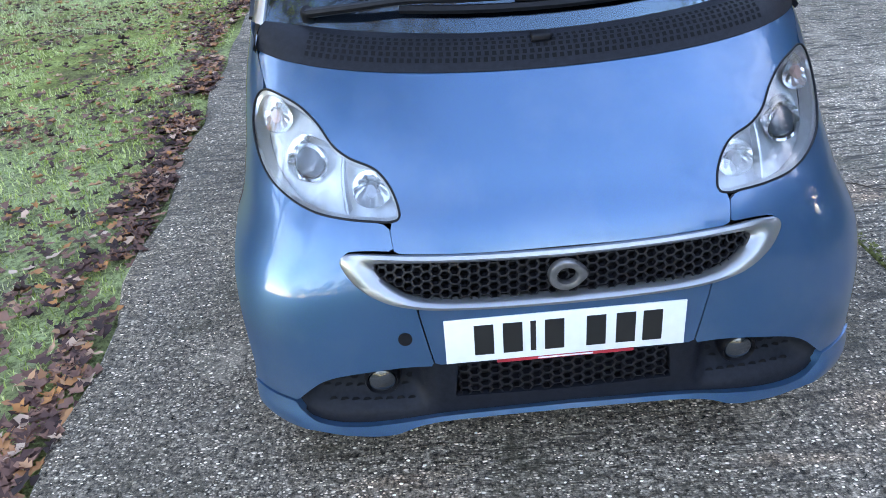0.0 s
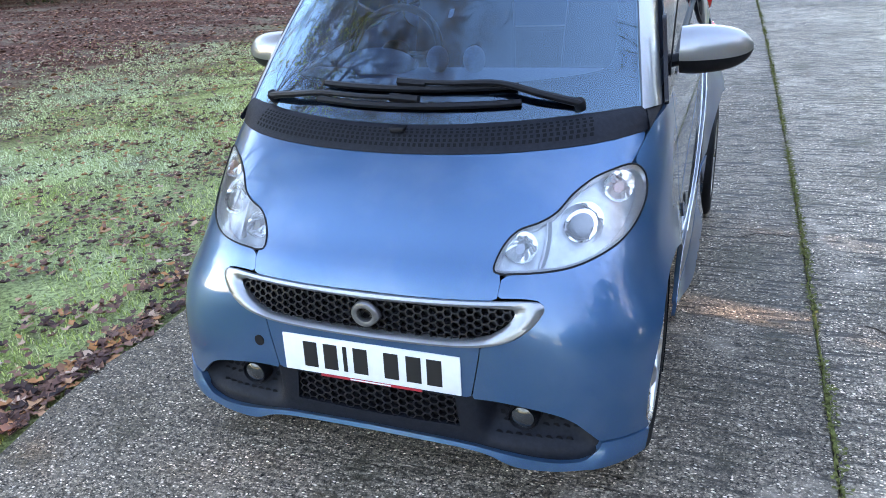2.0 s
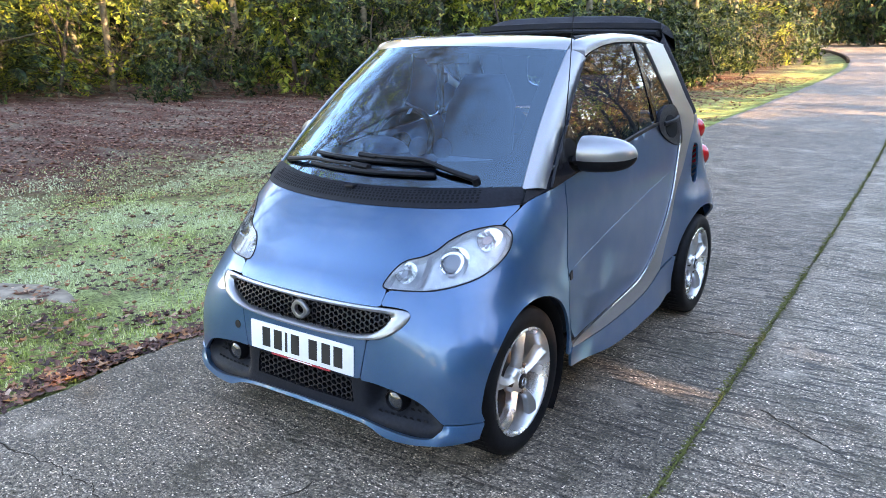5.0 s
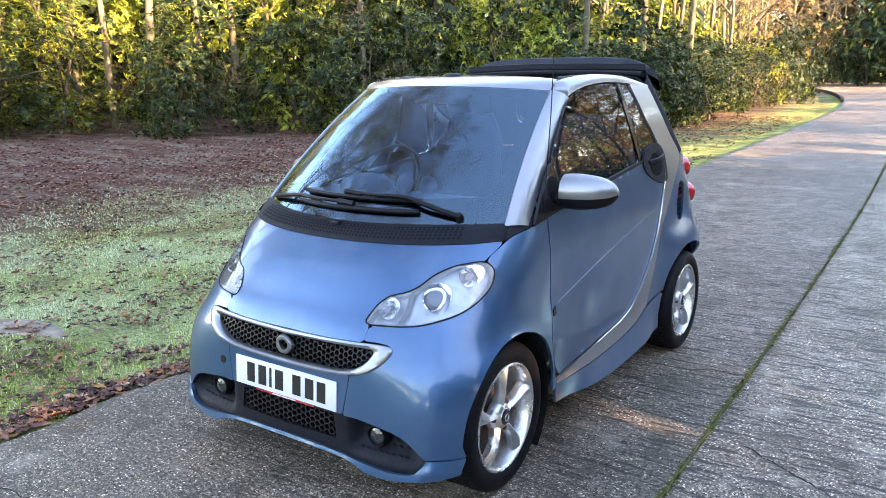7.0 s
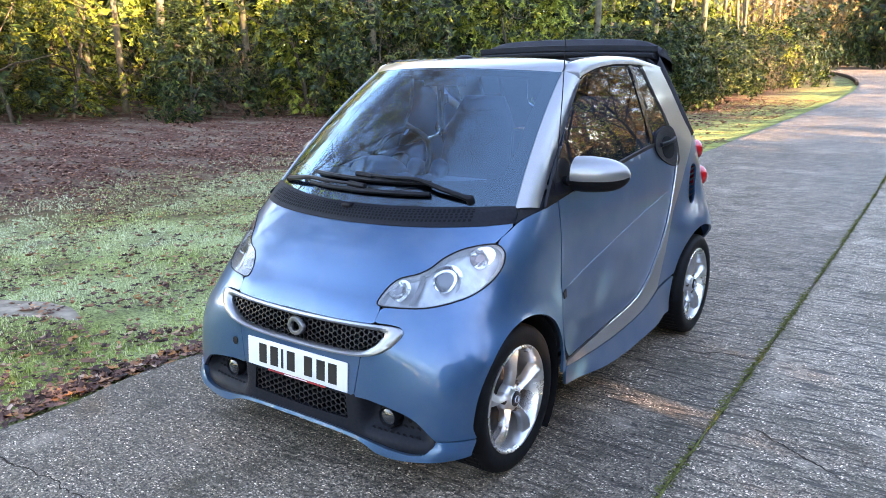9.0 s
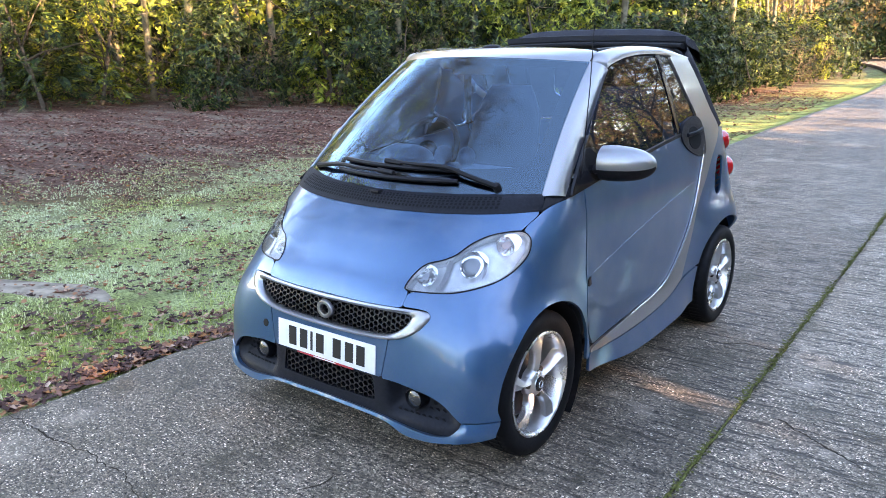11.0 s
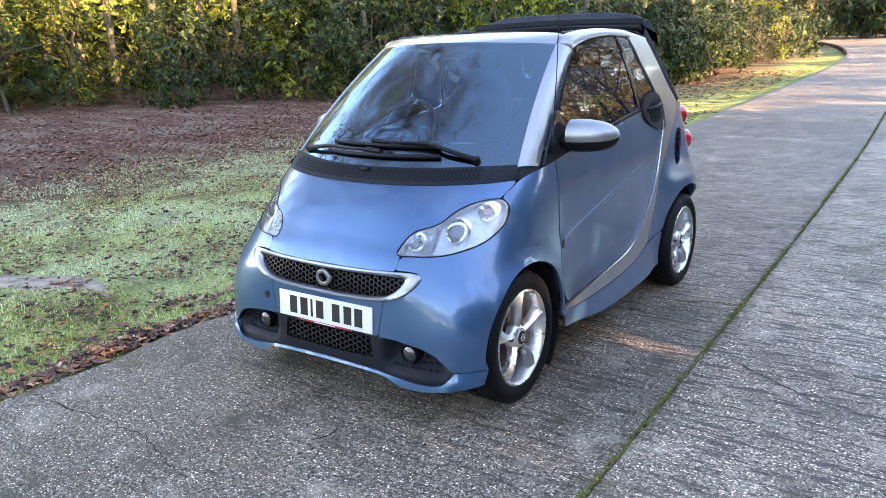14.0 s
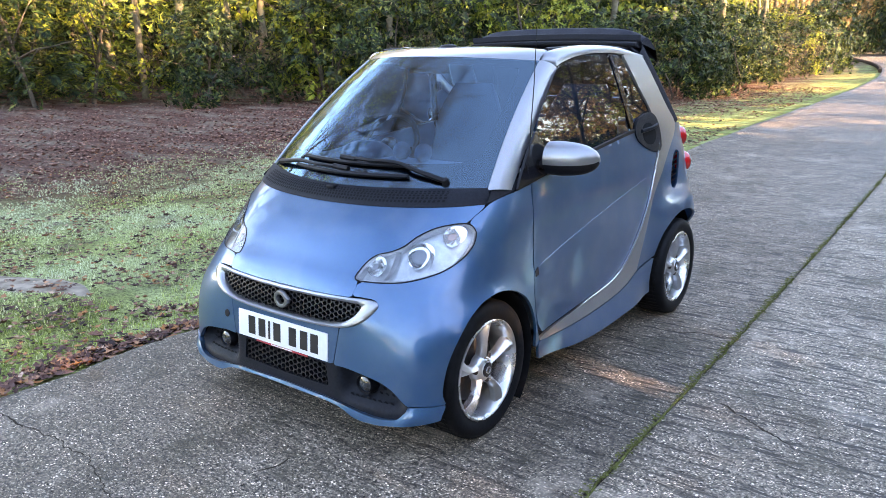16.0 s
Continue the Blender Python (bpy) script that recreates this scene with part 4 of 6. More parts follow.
part("rear_shelf", slab_bm(-0.64, 1.52, 0.27, 0.64, 1.56, 0.98, 0.02), BLACK, car)

rows = []
for a in np.linspace(-1, 1, 21):
    yf = 0.0 + 0.13 * a**2
    rows.append([(0.60 * a, y, z) for y, z in ((yf, 0.93), (yf + 0.03, 0.962), (0.25, 0.992 + 0.01 * a**2), (0.46, 1.000), (0.54, 0.985), (0.57, 0.93), (0.55, 0.80), (0.48, 0.60))])
dash = part("dashboard", loft("dashboard", rows, flip=True), DASH, car, "grey moulded dashboard")
for x in (-0.10, 0.03):
    bm = bmesh.new()
    bmesh.ops.create_uvsphere(bm, u_segments=20, v_segments=12, radius=1, matrix=Matrix.Translation((x, 0.42, 1.035)) @ Matrix.Diagonal((0.036, 0.05, 0.045, 1)))
    bmesh.ops.create_cone(bm, cap_ends=True, segments=16, radius1=0.022, radius2=0.015, depth=0.06, matrix=Matrix.Translation((x, 0.42, 0.995)))
    part("dial_pod", smoothed(bm), DASH, dash, "round dial pod on the dashboard")
bm = bmesh.new()
bmesh.ops.create_uvsphere(bm, u_segments=24, v_segments=12, radius=1, matrix=Matrix.Translation((-0.34, 0.44, 1.005)) @ Matrix.Diagonal((0.15, 0.10, 0.065, 1)))
part("instrument_hood", smoothed(bm), DASH, dash)
wheel_c = Matrix.Translation((-0.34, 0.60, 1.02)) @ pose(0, 0, 0, 62)
rows = [[wheel_c @ Vector(((0.175 + 0.015 * math.cos(b)) * math.cos(a), (0.175 + 0.015 * math.cos(b)) * math.sin(a), 0.015 * math.sin(b))) for b in np.arange(10) * math.pi / 5] for a in np.linspace(0, 2 * math.pi, 41)]
sw = part("steering_wheel", loft("steering_wheel", rows, closed=True), BLACK, car, "black three-spoke steering wheel")
for a in (0, 180, 270):
    c, s = math.cos(radians(a)), math.sin(radians(a))
    part("wheel_spoke", tube("wheel_spoke", [wheel_c @ Vector((0.03 * c, 0.03 * s, -0.01)), wheel_c @ Vector((0.17 * c, 0.17 * s, 0))], 0.014, 6), BLACK, sw)
bm = bmesh.new()
bmesh.ops.create_uvsphere(bm, u_segments=16, v_segments=8, radius=1, matrix=wheel_c @ Matrix.Diagonal((0.06, 0.055, 0.03, 1)))
part("wheel_boss", smoothed(bm), BLACK, sw)
for sx in (-1, 1):
    rows, cx, back = [], (0.355 if sx > 0 else -0.275), (0.13 if sx > 0 else 0.0)
    for t in np.linspace(0, 1, 16):
        z = 0.55 + 0.77 * t
        y = 1.10 + 0.20 * t + back
        w = 0.235 - 0.05 * t**3 - (0.06 if t > 0.8 else 0.0) * (t - 0.8) / 0.2
        d = 0.065 * (1 - 0.4 * t) * (1 if t < 1 else 0.3)
        rows.append([(cx + w * math.copysign(abs(math.cos(a)) ** 0.5, math.cos(a)), y + d * math.sin(a) - 0.03 * abs(math.cos(a)) ** 3, z) for a in np.arange(20) * math.pi / 10])
    seat = part("seat", loft("seat", rows, closed=True, caps=True, flip=True), SEAT, car, "grey cloth bucket seat")
    bm = slab_bm(cx - 0.24, 0.66 + back, 0.42, cx + 0.24, 1.16 + back, 0.58, 0.05)
    part("seat_cushion", smoothed(bm), SEAT, seat)
bm = slab_bm(-0.11, 0.50, 1.392, 0.11, 0.515, 1.44, 0.006)
part("rear_view_mirror", smoothed(bm), GLOSS, car)
for m in (False, True):
    rows = [[((0.600 - 0.03 * (z - 0.3)) * (-1 if m else 1), y, z) for z in (0.27, 0.6, 0.95)] for y in (0.36, 1.0, 1.5)]
    part("door_card", loft("door_card", rows, flip=m), DASH, car)


# ---- wheels ----
def build_wheel(name, x, y, wide, sx):
    """A wheel that faces +x (sx 1) or -x, with its tyre, rim and brake."""
    r = 0.282
    h = wide / 2
    prof = [(0.200, -h + 0.012), (0.215, -h + 0.002), (0.253, -h - 0.004), (0.272, -h + 0.006), (0.281, -h + 0.022), (r, -h + 0.04)]
    for g in (-0.3, 0.0, 0.3):
        prof += [(r, wide * g - 0.007), (r - 0.007, wide * g - 0.005), (r - 0.007, wide * g + 0.005), (r, wide * g + 0.007)]
    prof += [(r, h - 0.04), (0.281, h - 0.022), (0.273, h - 0.006), (0.262, h + 0.001), (0.258, h + 0.004), (0.235, h + 0.005), (0.222, h + 0.002), (0.215, h - 0.001), (0.207, h - 0.004), (0.200, h - 0.012)]
    ribs = lathe(prof, "x", 120)
    for i, row in enumerate(ribs):
        if i % 2:
            ribs[i] = [(a, b * 0.982, c * 0.982) if math.hypot(b, c) > 0.275 else (a, b, c) for a, b, c in row]
    me = loft("tyre", ribs, flip=True)
    w = part(name, me if sx > 0 else mirrored(me), RUBBER, car, "black road tyre on a silver alloy rim")
    w.location = (sx * x, y, r)
    prof = [(0.200, -h + 0.015), (0.203, -h + 0.01), (0.19, -h + 0.03), (0.182, h - 0.05), (0.190, h - 0.025), (0.196, h - 0.012), (0.204, h - 0.006), (0.206, h - 0.002), (0.200, h + 0.001), (0.194, h - 0.002), (0.190, h - 0.010), (0.178, h - 0.045), (0.172, h - 0.10), (0.18, -h + 0.02)]
    me = loft("rim", lathe(prof, "x", 64), flip=True)
    rim = part("rim", me if sx > 0 else mirrored(me), ALLOY, w, "silver five-spoke alloy rim")
    for k in range(5):
        rows = []
        base = radians(72 * k + 18)
        for t in np.linspace(0, 1, 12):
            rad = 0.028 + 0.165 * t
            ang = base + 0.10 * math.sin(math.pi * t) - 0.05
            half = 0.024 - 0.010 * math.sin(math.pi * min(1, t * 1.15)) + 0.022 * max(0, t - 0.45)
            x0 = h - 0.030 + 0.010 * math.sin(math.pi * t * 0.9) + 0.012 * t
            row = []
            for off, dx in ((-1.0, -0.030), (-1.0, -0.006), (-0.55, 0.002), (0.10, 0.010), (0.75, -0.002), (1.0, -0.014), (1.0, -0.034)):
                c, s = math.cos(ang), math.sin(ang)
                row.append((x0 + dx, rad * c - off * half * s, rad * s + off * half * c))
            rows.append(row)
        me = loft("spoke", rows, flip=True, caps=True)
        part("spoke", me if sx > 0 else mirrored(me), ALLOY, w)
    prof = [(0.058, h - 0.06), (0.056, h - 0.03), (0.046, h - 0.018), (0.031, h - 0.013), (0.030, h - 0.010)]
    me = loft("hub", lathe(prof, "x", 32), flip=True)
    part("hub", me if sx > 0 else mirrored(me), ALLOY, w)
    me = loft("centre_cap", lathe([(0.0295, h - 0.014), (0.0285, h - 0.006), (0.024, h - 0.004), (0.0005, h - 0.0035)], "x", 28), flip=True)
    part("centre_cap", me if sx > 0 else mirrored(me), GLOSS, w, "dark centre cap with a pale ring")
    me = loft("cap_ring", lathe([(0.016, h - 0.0036), (0.0155, h - 0.002), (0.0105, h - 0.002), (0.010, h - 0.0036)], "x", 24), flip=True)
    part("cap_ring", me if sx > 0 else mirrored(me), CHROME, w)
    for k in range(3):
        a = radians(120 * k + 54)
        me = loft("wheel_bolt", lathe([(0.012, h - 0.034), (0.012, h - 0.022), (0.008, h - 0.020), (0.0005, h - 0.020)], "x", 12), flip=True)
        me.transform(Matrix.Translation((0, 0.056 * math.cos(a), 0.056 * math.sin(a))))
        part("wheel_bolt", me if sx > 0 else mirrored(me), RUST, w)
    me = loft("brake_disc", lathe([(0.0005, h - 0.085), (0.14, h - 0.085), (0.142, h - 0.09), (0.142, h - 0.10), (0.0005, h - 0.11)], "x", 40), flip=False)
    part("brake_disc", me if sx > 0 else mirrored(me), RUST, w, "rust-tinged brake disc")
    return w


for sx in (1, -1):
    build_wheel("front_wheel", 0.602, -0.030, 0.188, sx)
    build_wheel("rear_wheel", 0.668, 1.875, 0.180, sx)
    for y, r in ((-0.02, 0.322), (1.875, 0.36)):
        rows = []
        for a in np.linspace(-42, 205, 30):
            c, s = math.cos(radians(a)), math.sin(radians(a))
            rows.append([(sx * x, y + r * c, 0.275 + r * s) for x in (0.30, 0.50, 0.62, 0.70 if c > 0 else 0.665)])
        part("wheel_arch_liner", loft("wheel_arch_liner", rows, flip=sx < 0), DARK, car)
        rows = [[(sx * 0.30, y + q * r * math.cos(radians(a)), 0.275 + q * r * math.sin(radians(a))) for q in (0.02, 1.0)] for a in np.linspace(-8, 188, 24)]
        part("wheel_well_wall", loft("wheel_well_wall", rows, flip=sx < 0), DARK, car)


# The nose reaches a little further ahead than the axle-based drawing, and the body rides a finger's width higher.
for ob in car.children_recursive:
    if "front_wheel" not in ob.name + ob.parent.name and "rear_wheel" not in ob.name + ob.parent.name:
        co = np.zeros(3 * len(ob.data.vertices), np.float32)
        ob.data.vertices.foreach_get("co", co)
        v = co.reshape(-1, 3)
        v[:, 1] += -0.014 + 0.05 * np.minimum(v[:, 1], 0) + 0.006 * np.maximum(v[:, 1], 0)
        v[:, 2] += 0.012
        ob.data.vertices.foreach_set("co", co)
        ob.data.update()


# ---- the ground ----
def rise(y):
    """The land climbs gently away from the camera."""
    d = np.maximum(0, np.asarray(y, float) - 7)
    return 0.0155 * d * d / (d + 9)


BEND = knots((8, -1.741), (11.2, -1.97), (14.6, -2.12), (21.7, -2.32), (34, -2.85), (45.4, -4.0), (59.4, -6.6), (73.4, -10.4), (83, -13.6), (120, -27))


def road_left(y):
    y = np.asarray(y, float)
    return np.where(y < 8, -1.33 - 0.045 * y - 0.0008 * y * np.abs(y), curve(y, BEND))


def road_joint(y):
    y = np.asarray(y, float)
    near = np.clip(y, -15, 15)
    return 1.205 - 0.012 * near - 0.0013 * near * np.abs(near) - 0.051 * (y - near)


def road_right(y):
    return road_joint(y) + 3.0


def land(x, y):
    """Height of the ground beside and under the drive."""
    x, y = np.asarray(x, float), np.asarray(y, float)
    off = road_left(y) - x
    dip = -0.02 - 0.075 * np.clip((off + 0.05) / 0.7, 0, 1) - 0.02 * np.clip(off / 4, 0, 1)
    far = 0.012 * np.maximum(0, off - 5) * (off < 60) + (0.66 * (off >= 60))
    dip = np.where(off > -0.05, dip + far, -0.09)
    r = x - road_right(y)
    dip = np.where(r > -0.02, -0.03 + 0.02 * np.clip(r, 0, 6), dip)
    lumps = 0.018 * np.sin(1.9 * x + 0.7 * y) * np.sin(1.3 * y - 0.5 * x) + 0.010 * np.sin(4.3 * x + 2.1 * y + 1)
    return rise(y) + dip + lumps * ((off > 0.2) | (r > 0.2))


def ground_material():
    m, n, links, p = shader("grass and leaf mould", 0.95, Specular_IOR_Level=0.08)
    where = place_of(n, links)
    big, mid, fine = noise_of(n, links, where, 0.35, 5), noise_of(n, links, where, 2.2, 6, 0.65), noise_of(n, links, where, 46, 6, 0.75)
    turf = ramp_of(n, links, mid, (0.34, (0.13, 0.098, 0.056)), (0.47, (0.27, 0.31, 0.080)), (0.7, (0.50, 0.56, 0.21)))
    frost = ramp_of(n, links, big, (0.42, grey(0)), (0.62, grey(0.3)))
    sep = n.new("ShaderNodeSeparateXYZ")
    links.new(where, sep.inputs[0])
    shade = n.new("ShaderNodeMapRange")
    for k, v in enumerate((16, 9, 0, 1)):
        shade.inputs[k + 1].default_value = v
    links.new(sep.outputs[1], shade.inputs[0])
    frost = mixed(n, links, 1.0, frost, shade.outputs[0], "MULTIPLY")
    turf = mixed(n, links, frost, turf, (0.60, 0.64, 0.45))
    turf = mixed(n, links, ramp_of(n, links, fine, (0.40, grey(0.8)), (0.56, grey(0.0))), turf, (0.065, 0.066, 0.027))
    mould = ramp_of(n, links, fine, (0.30, (0.026, 0.013, 0.010)), (0.5, (0.105, 0.050, 0.037)), (0.70, (0.26, 0.140, 0.100)))
    long = n.new("ShaderNodeMapping")
    long.inputs["Scale"].default_value = (0.5, 1.6, 1)
    links.new(where, long.inputs["Vector"])
    worn = noise_of(n, links, long.outputs["Vector"], 0.9, 5, 0.7)
    mould = mixed(n, links, ramp_of(n, links, worn, (0.46, grey(0)), (0.66, grey(0.75))), mould, mixed(n, links, fine, (0.10, 0.085, 0.055), (0.38, 0.33, 0.25)))
    # leaf mould lies under the trees, well off the drive
    edge = n.new("ShaderNodeFloatCurve")
    pts = edge.mapping.curves[0].points
    edge.mapping.clip_min_y, edge.mapping.clip_max_y = -20, 20
    pts[0].location, pts[1].location = (-0.2, 5.6), (0.8, 1.4)
    for at in ((0.22, -6.2), (0.26, -6.2)):
        pts.new(*at)
    edge.mapping.update()
    scaled = n.new("ShaderNodeMath")
    scaled.operation = "MULTIPLY"
    scaled.inputs[1].default_value = 0.01
    links.new(sep.outputs[1], scaled.inputs[0])
    links.new(scaled.outputs[0], edge.inputs["Value"])
    add = n.new("ShaderNodeMath")
    links.new(sep.outputs[0], add.inputs[0])
    links.new(edge.outputs[0], add.inputs[1])
    wob = n.new("ShaderNodeMath")
    wob.operation = "MULTIPLY_ADD"
    links.new(big, wob.inputs[0])
    wob.inputs[1].default_value = 5.0
    stray = n.new("ShaderNodeMath")
    stray.operation = "MULTIPLY_ADD"
    links.new(worn, stray.inputs[0])
    stray.inputs[1].default_value = 6.0
    links.new(add.outputs[0], stray.inputs[2])
    drop = n.new("ShaderNodeMath")
    drop.operation = "SUBTRACT"
    links.new(stray.outputs[0], drop.inputs[0])
    drop.inputs[1].default_value = 3.0
    links.new(drop.outputs[0], wob.inputs[2])
    mask = n.new("ShaderNodeMapRange")
    mask.interpolation_type = "SMOOTHSTEP"
    for k, v in enumerate((-5.8, -11.2, 0, 1)):
        mask.inputs[k + 1].default_value = v
    links.new(wob.outputs[0], mask.inputs[0])
    under = n.new("ShaderNodeMapRange")
    for k, v in enumerate((4.5, 6.0, 0, 1)):
        under.inputs[k + 1].default_value = v
    links.new(sep.outputs[0], under.inputs[0])
    both_sides = n.new("ShaderNodeMath")
    both_sides.operation = "MAXIMUM"
    links.new(mask.outputs[0], both_sides.inputs[0])
    links.new(under.outputs[0], both_sides.inputs[1])
    links.new(mixed(n, links, both_sides.outputs[0], turf, mould), p.inputs["Base Color"])
    bump_of(n, links, p, fine, 0.9, 0.03)
    return m


GROUND = ground_material()
xs = np.r_[-400, -200, -120, -80, -60, -45, np.arange(-36, -12, 1.2), np.arange(-12, -3, 0.4), np.arange(-3, 6, 0.15), np.arange(6, 20, 1.5), 25, 35, 50, 80, 140, 250, 400]
ys = np.r_[-300, -150, -80, -40, -25, -15, -10, np.arange(-7, 4, 0.25), np.arange(4, 14, 0.5), np.arange(14, 70, 1.5), 75, 90, 120, 180, 300, 600]
gx, gy = np.meshgrid(xs, ys)
gz = land(gx, gy)
nx, ny = len(xs), len(ys)
quads = [(j * nx + i, j * nx + i + 1, (j + 1) * nx + i + 1, (j + 1) * nx + i) for j in range(ny - 1) for i in range(nx - 1)]
ground = part("ground", mesh_of("ground", np.stack([gx, gy, gz], -1).reshape(-1, 3), quads), GROUND)
tagged(ground, "frosty grass verge with brown leaf litter under the trees", "ground", kind="structure")


def concrete_material(tone):
    """Old damp concrete: dark paste worn back to bright grains, with tamped ribs across the drive."""
    m, n, links, p = shader("weathered tamped concrete", 0.5, Specular_IOR_Level=0.13)
    where = place_of(n, links)
    warp = n.new("ShaderNodeVectorMath")
    warp.operation = "ADD"
    shift = n.new("ShaderNodeTexNoise")
    shift.inputs["Scale"].default_value, shift.inputs["Detail"].default_value = 9.0, 3.0
    links.new(where, shift.inputs["Vector"])
    small = n.new("ShaderNodeVectorMath")
    small.operation = "SCALE"
    small.inputs["Scale"].default_value = 0.035
    links.new(shift.outputs["Color"], small.inputs[0])
    links.new(where, warp.inputs[0])
    links.new(small.outputs[0], warp.inputs[1])
    bent = warp.outputs[0]

    def stretched(scale):
        mp = n.new("ShaderNodeMapping")
        mp.inputs["Scale"].default_value = scale
        links.new(bent, mp.inputs["Vector"])
        return mp.outputs["Vector"]

    fine, mid = noise_of(n, links, where, 260, 2, 0.6), noise_of(n, links, where, 60, 5, 0.75)
    patch, wide = noise_of(n, links, where, 2.6, 6, 0.65), noise_of(n, links, where, 0.5, 4, 0.55)
    comb = noise_of(n, links, stretched((5, 33, 1)), 1.0, 3, 0.6)
    score = noise_of(n, links, stretched((1.6, 21, 1)), 1.0, 5, 0.65)

    def grains(scale):
        v = n.new("ShaderNodeTexVoronoi")
        v.inputs["Scale"].default_value = scale
        links.new(stretched((0.85, 1.25, 1)), v.inputs["Vector"])
        c = n.new("ShaderNodeSeparateColor")
        links.new(v.outputs["Color"], c.inputs[0])
        return v.outputs["Distance"], c.outputs[0], c.outputs[1]

    d1, tone1, keep1 = grains(78)
    d2, tone2, keep2 = grains(150)
    # the ribs wear off towards the open end of the bay
    sep = n.new("ShaderNodeSeparateXYZ")
    links.new(where, sep.inputs[0])
    lean = n.new("ShaderNodeMath")
    lean.operation = "MULTIPLY_ADD"
    links.new(sep.outputs[0], lean.inputs[0])
    lean.inputs[1].default_value = 0.9
    links.new(sep.outputs[1], lean.inputs[2])
    ribbed = n.new("ShaderNodeMapRange")
    for k, v in enumerate((-1.6, 2.4, 0.25, 1.0)):
        ribbed.inputs[k + 1].default_value = v
    links.new(lean.outputs[0], ribbed.inputs[0])
    ribs = ribbed.outputs[0]

    paste = ramp_of(n, links, mid, (0.40, (0.010, 0.009, 0.008)), (0.48, (0.062, 0.054, 0.045)), (0.54, (0.125, 0.110, 0.093)), (0.64, (0.27, 0.24, 0.205)))
    stone2 = ramp_of(n, links, tone2, (0.0, (0.03, 0.026, 0.021)), (0.55, (0.17, 0.147, 0.120)), (0.90, (0.44, 0.385, 0.32)), (1.0, (0.80, 0.74, 0.65)))
    on2 = mixed(n, links, 1.0, ramp_of(n, links, keep2, (0.30, grey(0)), (0.34, grey(1))), ramp_of(n, links, d2, (0.34, grey(1)), (0.52, grey(0))), "MULTIPLY")
    c = mixed(n, links, on2, paste, stone2)
    stone1 = ramp_of(n, links, tone1, (0.0, (0.06, 0.053, 0.045)), (0.45, (0.27, 0.24, 0.205)), (0.80, (0.55, 0.50, 0.43)), (1.0, (0.88, 0.84, 0.77)))
    on1 = mixed(n, links, 1.0, ramp_of(n, links, keep1, (0.58, grey(0)), (0.62, grey(1))), ramp_of(n, links, d1, (0.26, grey(1)), (0.40, grey(0))), "MULTIPLY")
    c = mixed(n, links, on1, c, stone1)
    groove = mixed(n, links, 1.0, ramp_of(n, links, comb, (0.40, grey(0.95)), (0.48, grey(0.0))), ribs, "MULTIPLY")
    c = mixed(n, links, groove, c, (0.020, 0.018, 0.016))
    scored = mixed(n, links, 1.0, ramp_of(n, links, score, (0.30, grey(0.9)), (0.41, grey(0.0))), ribs, "MULTIPLY")
    c = mixed(n, links, scored, c, (0.030, 0.026, 0.022))
    c = mixed(n, links, ramp_of(n, links, patch, (0.32, grey(0.75)), (0.47, grey(0.0))), c, (0.034, 0.032, 0.022))
    c = mixed(n, links, ramp_of(n, links, patch, (0.56, grey(0.0)), (0.70, grey(0.42))), c, (0.36, 0.32, 0.275))
    c = mixed(n, links, 1.0, c, ramp_of(n, links, wide, (0.34, (0.80, 0.78, 0.76)), (0.64, (1.30, 1.27, 1.24))), "MULTIPLY")
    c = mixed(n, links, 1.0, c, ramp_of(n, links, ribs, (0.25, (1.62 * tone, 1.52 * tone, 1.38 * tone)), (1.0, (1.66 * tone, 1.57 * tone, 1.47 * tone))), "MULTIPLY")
    links.new(c, p.inputs["Base Color"])
    r = n.new("ShaderNodeMapRange")
    for k, v in enumerate((0.35, 0.65, 0.26, 0.62)):
        r.inputs[k + 1].default_value = v
    links.new(mid, r.inputs[0])
    links.new(r.outputs[0], p.inputs["Roughness"])
    h = mixed(n, links, 0.45, mid, fine)
    h = mixed(n, links, on2, h, grey(0.75))
    h = mixed(n, links, on1, h, grey(0.95))
    h = mixed(n, links, 0.30, h, comb)
    h = mixed(n, links, groove, h, grey(0.05))
    h = mixed(n, links, scored, h, grey(0.0))
    bump_of(n, links, p, h, 1.0, 0.012)
    return m


# the far slabs of both strips are darker; the near right-hand strip is the palest; the left tone also holds shade
# beside the car
CONCRETE, PALE_CONCRETE, DARKER_CONCRETE = concrete_material(0.85), concrete_material(1.28), concrete_material(0.76)
MOSS = simple("moss in the joint", (0.125, 0.128, 0.040), 0.95, 0, 0.6, 60, 0.8, Specular_IOR_Level=0.1)
DIRT = simple("soil in the joint", (0.05, 0.04, 0.03), 0.95, 0, 0.5, 40, 0.6, Specular_IOR_Level=0.1)
road = tagged(part("road", mesh_of("road", [(road_left(y) if s < 0 else road_right(y), y, float(rise(y)) - 0.05) for y in np.arange(-60, 120, 2.0) for s in (-1, 1)], [(2 * i, 2 * i + 1, 2 * i + 3, 2 * i + 2) for i in range(89)]), DIRT), "pale weathered concrete drive in two strips of slabs with a mossy joint", "drive", kind="structure")


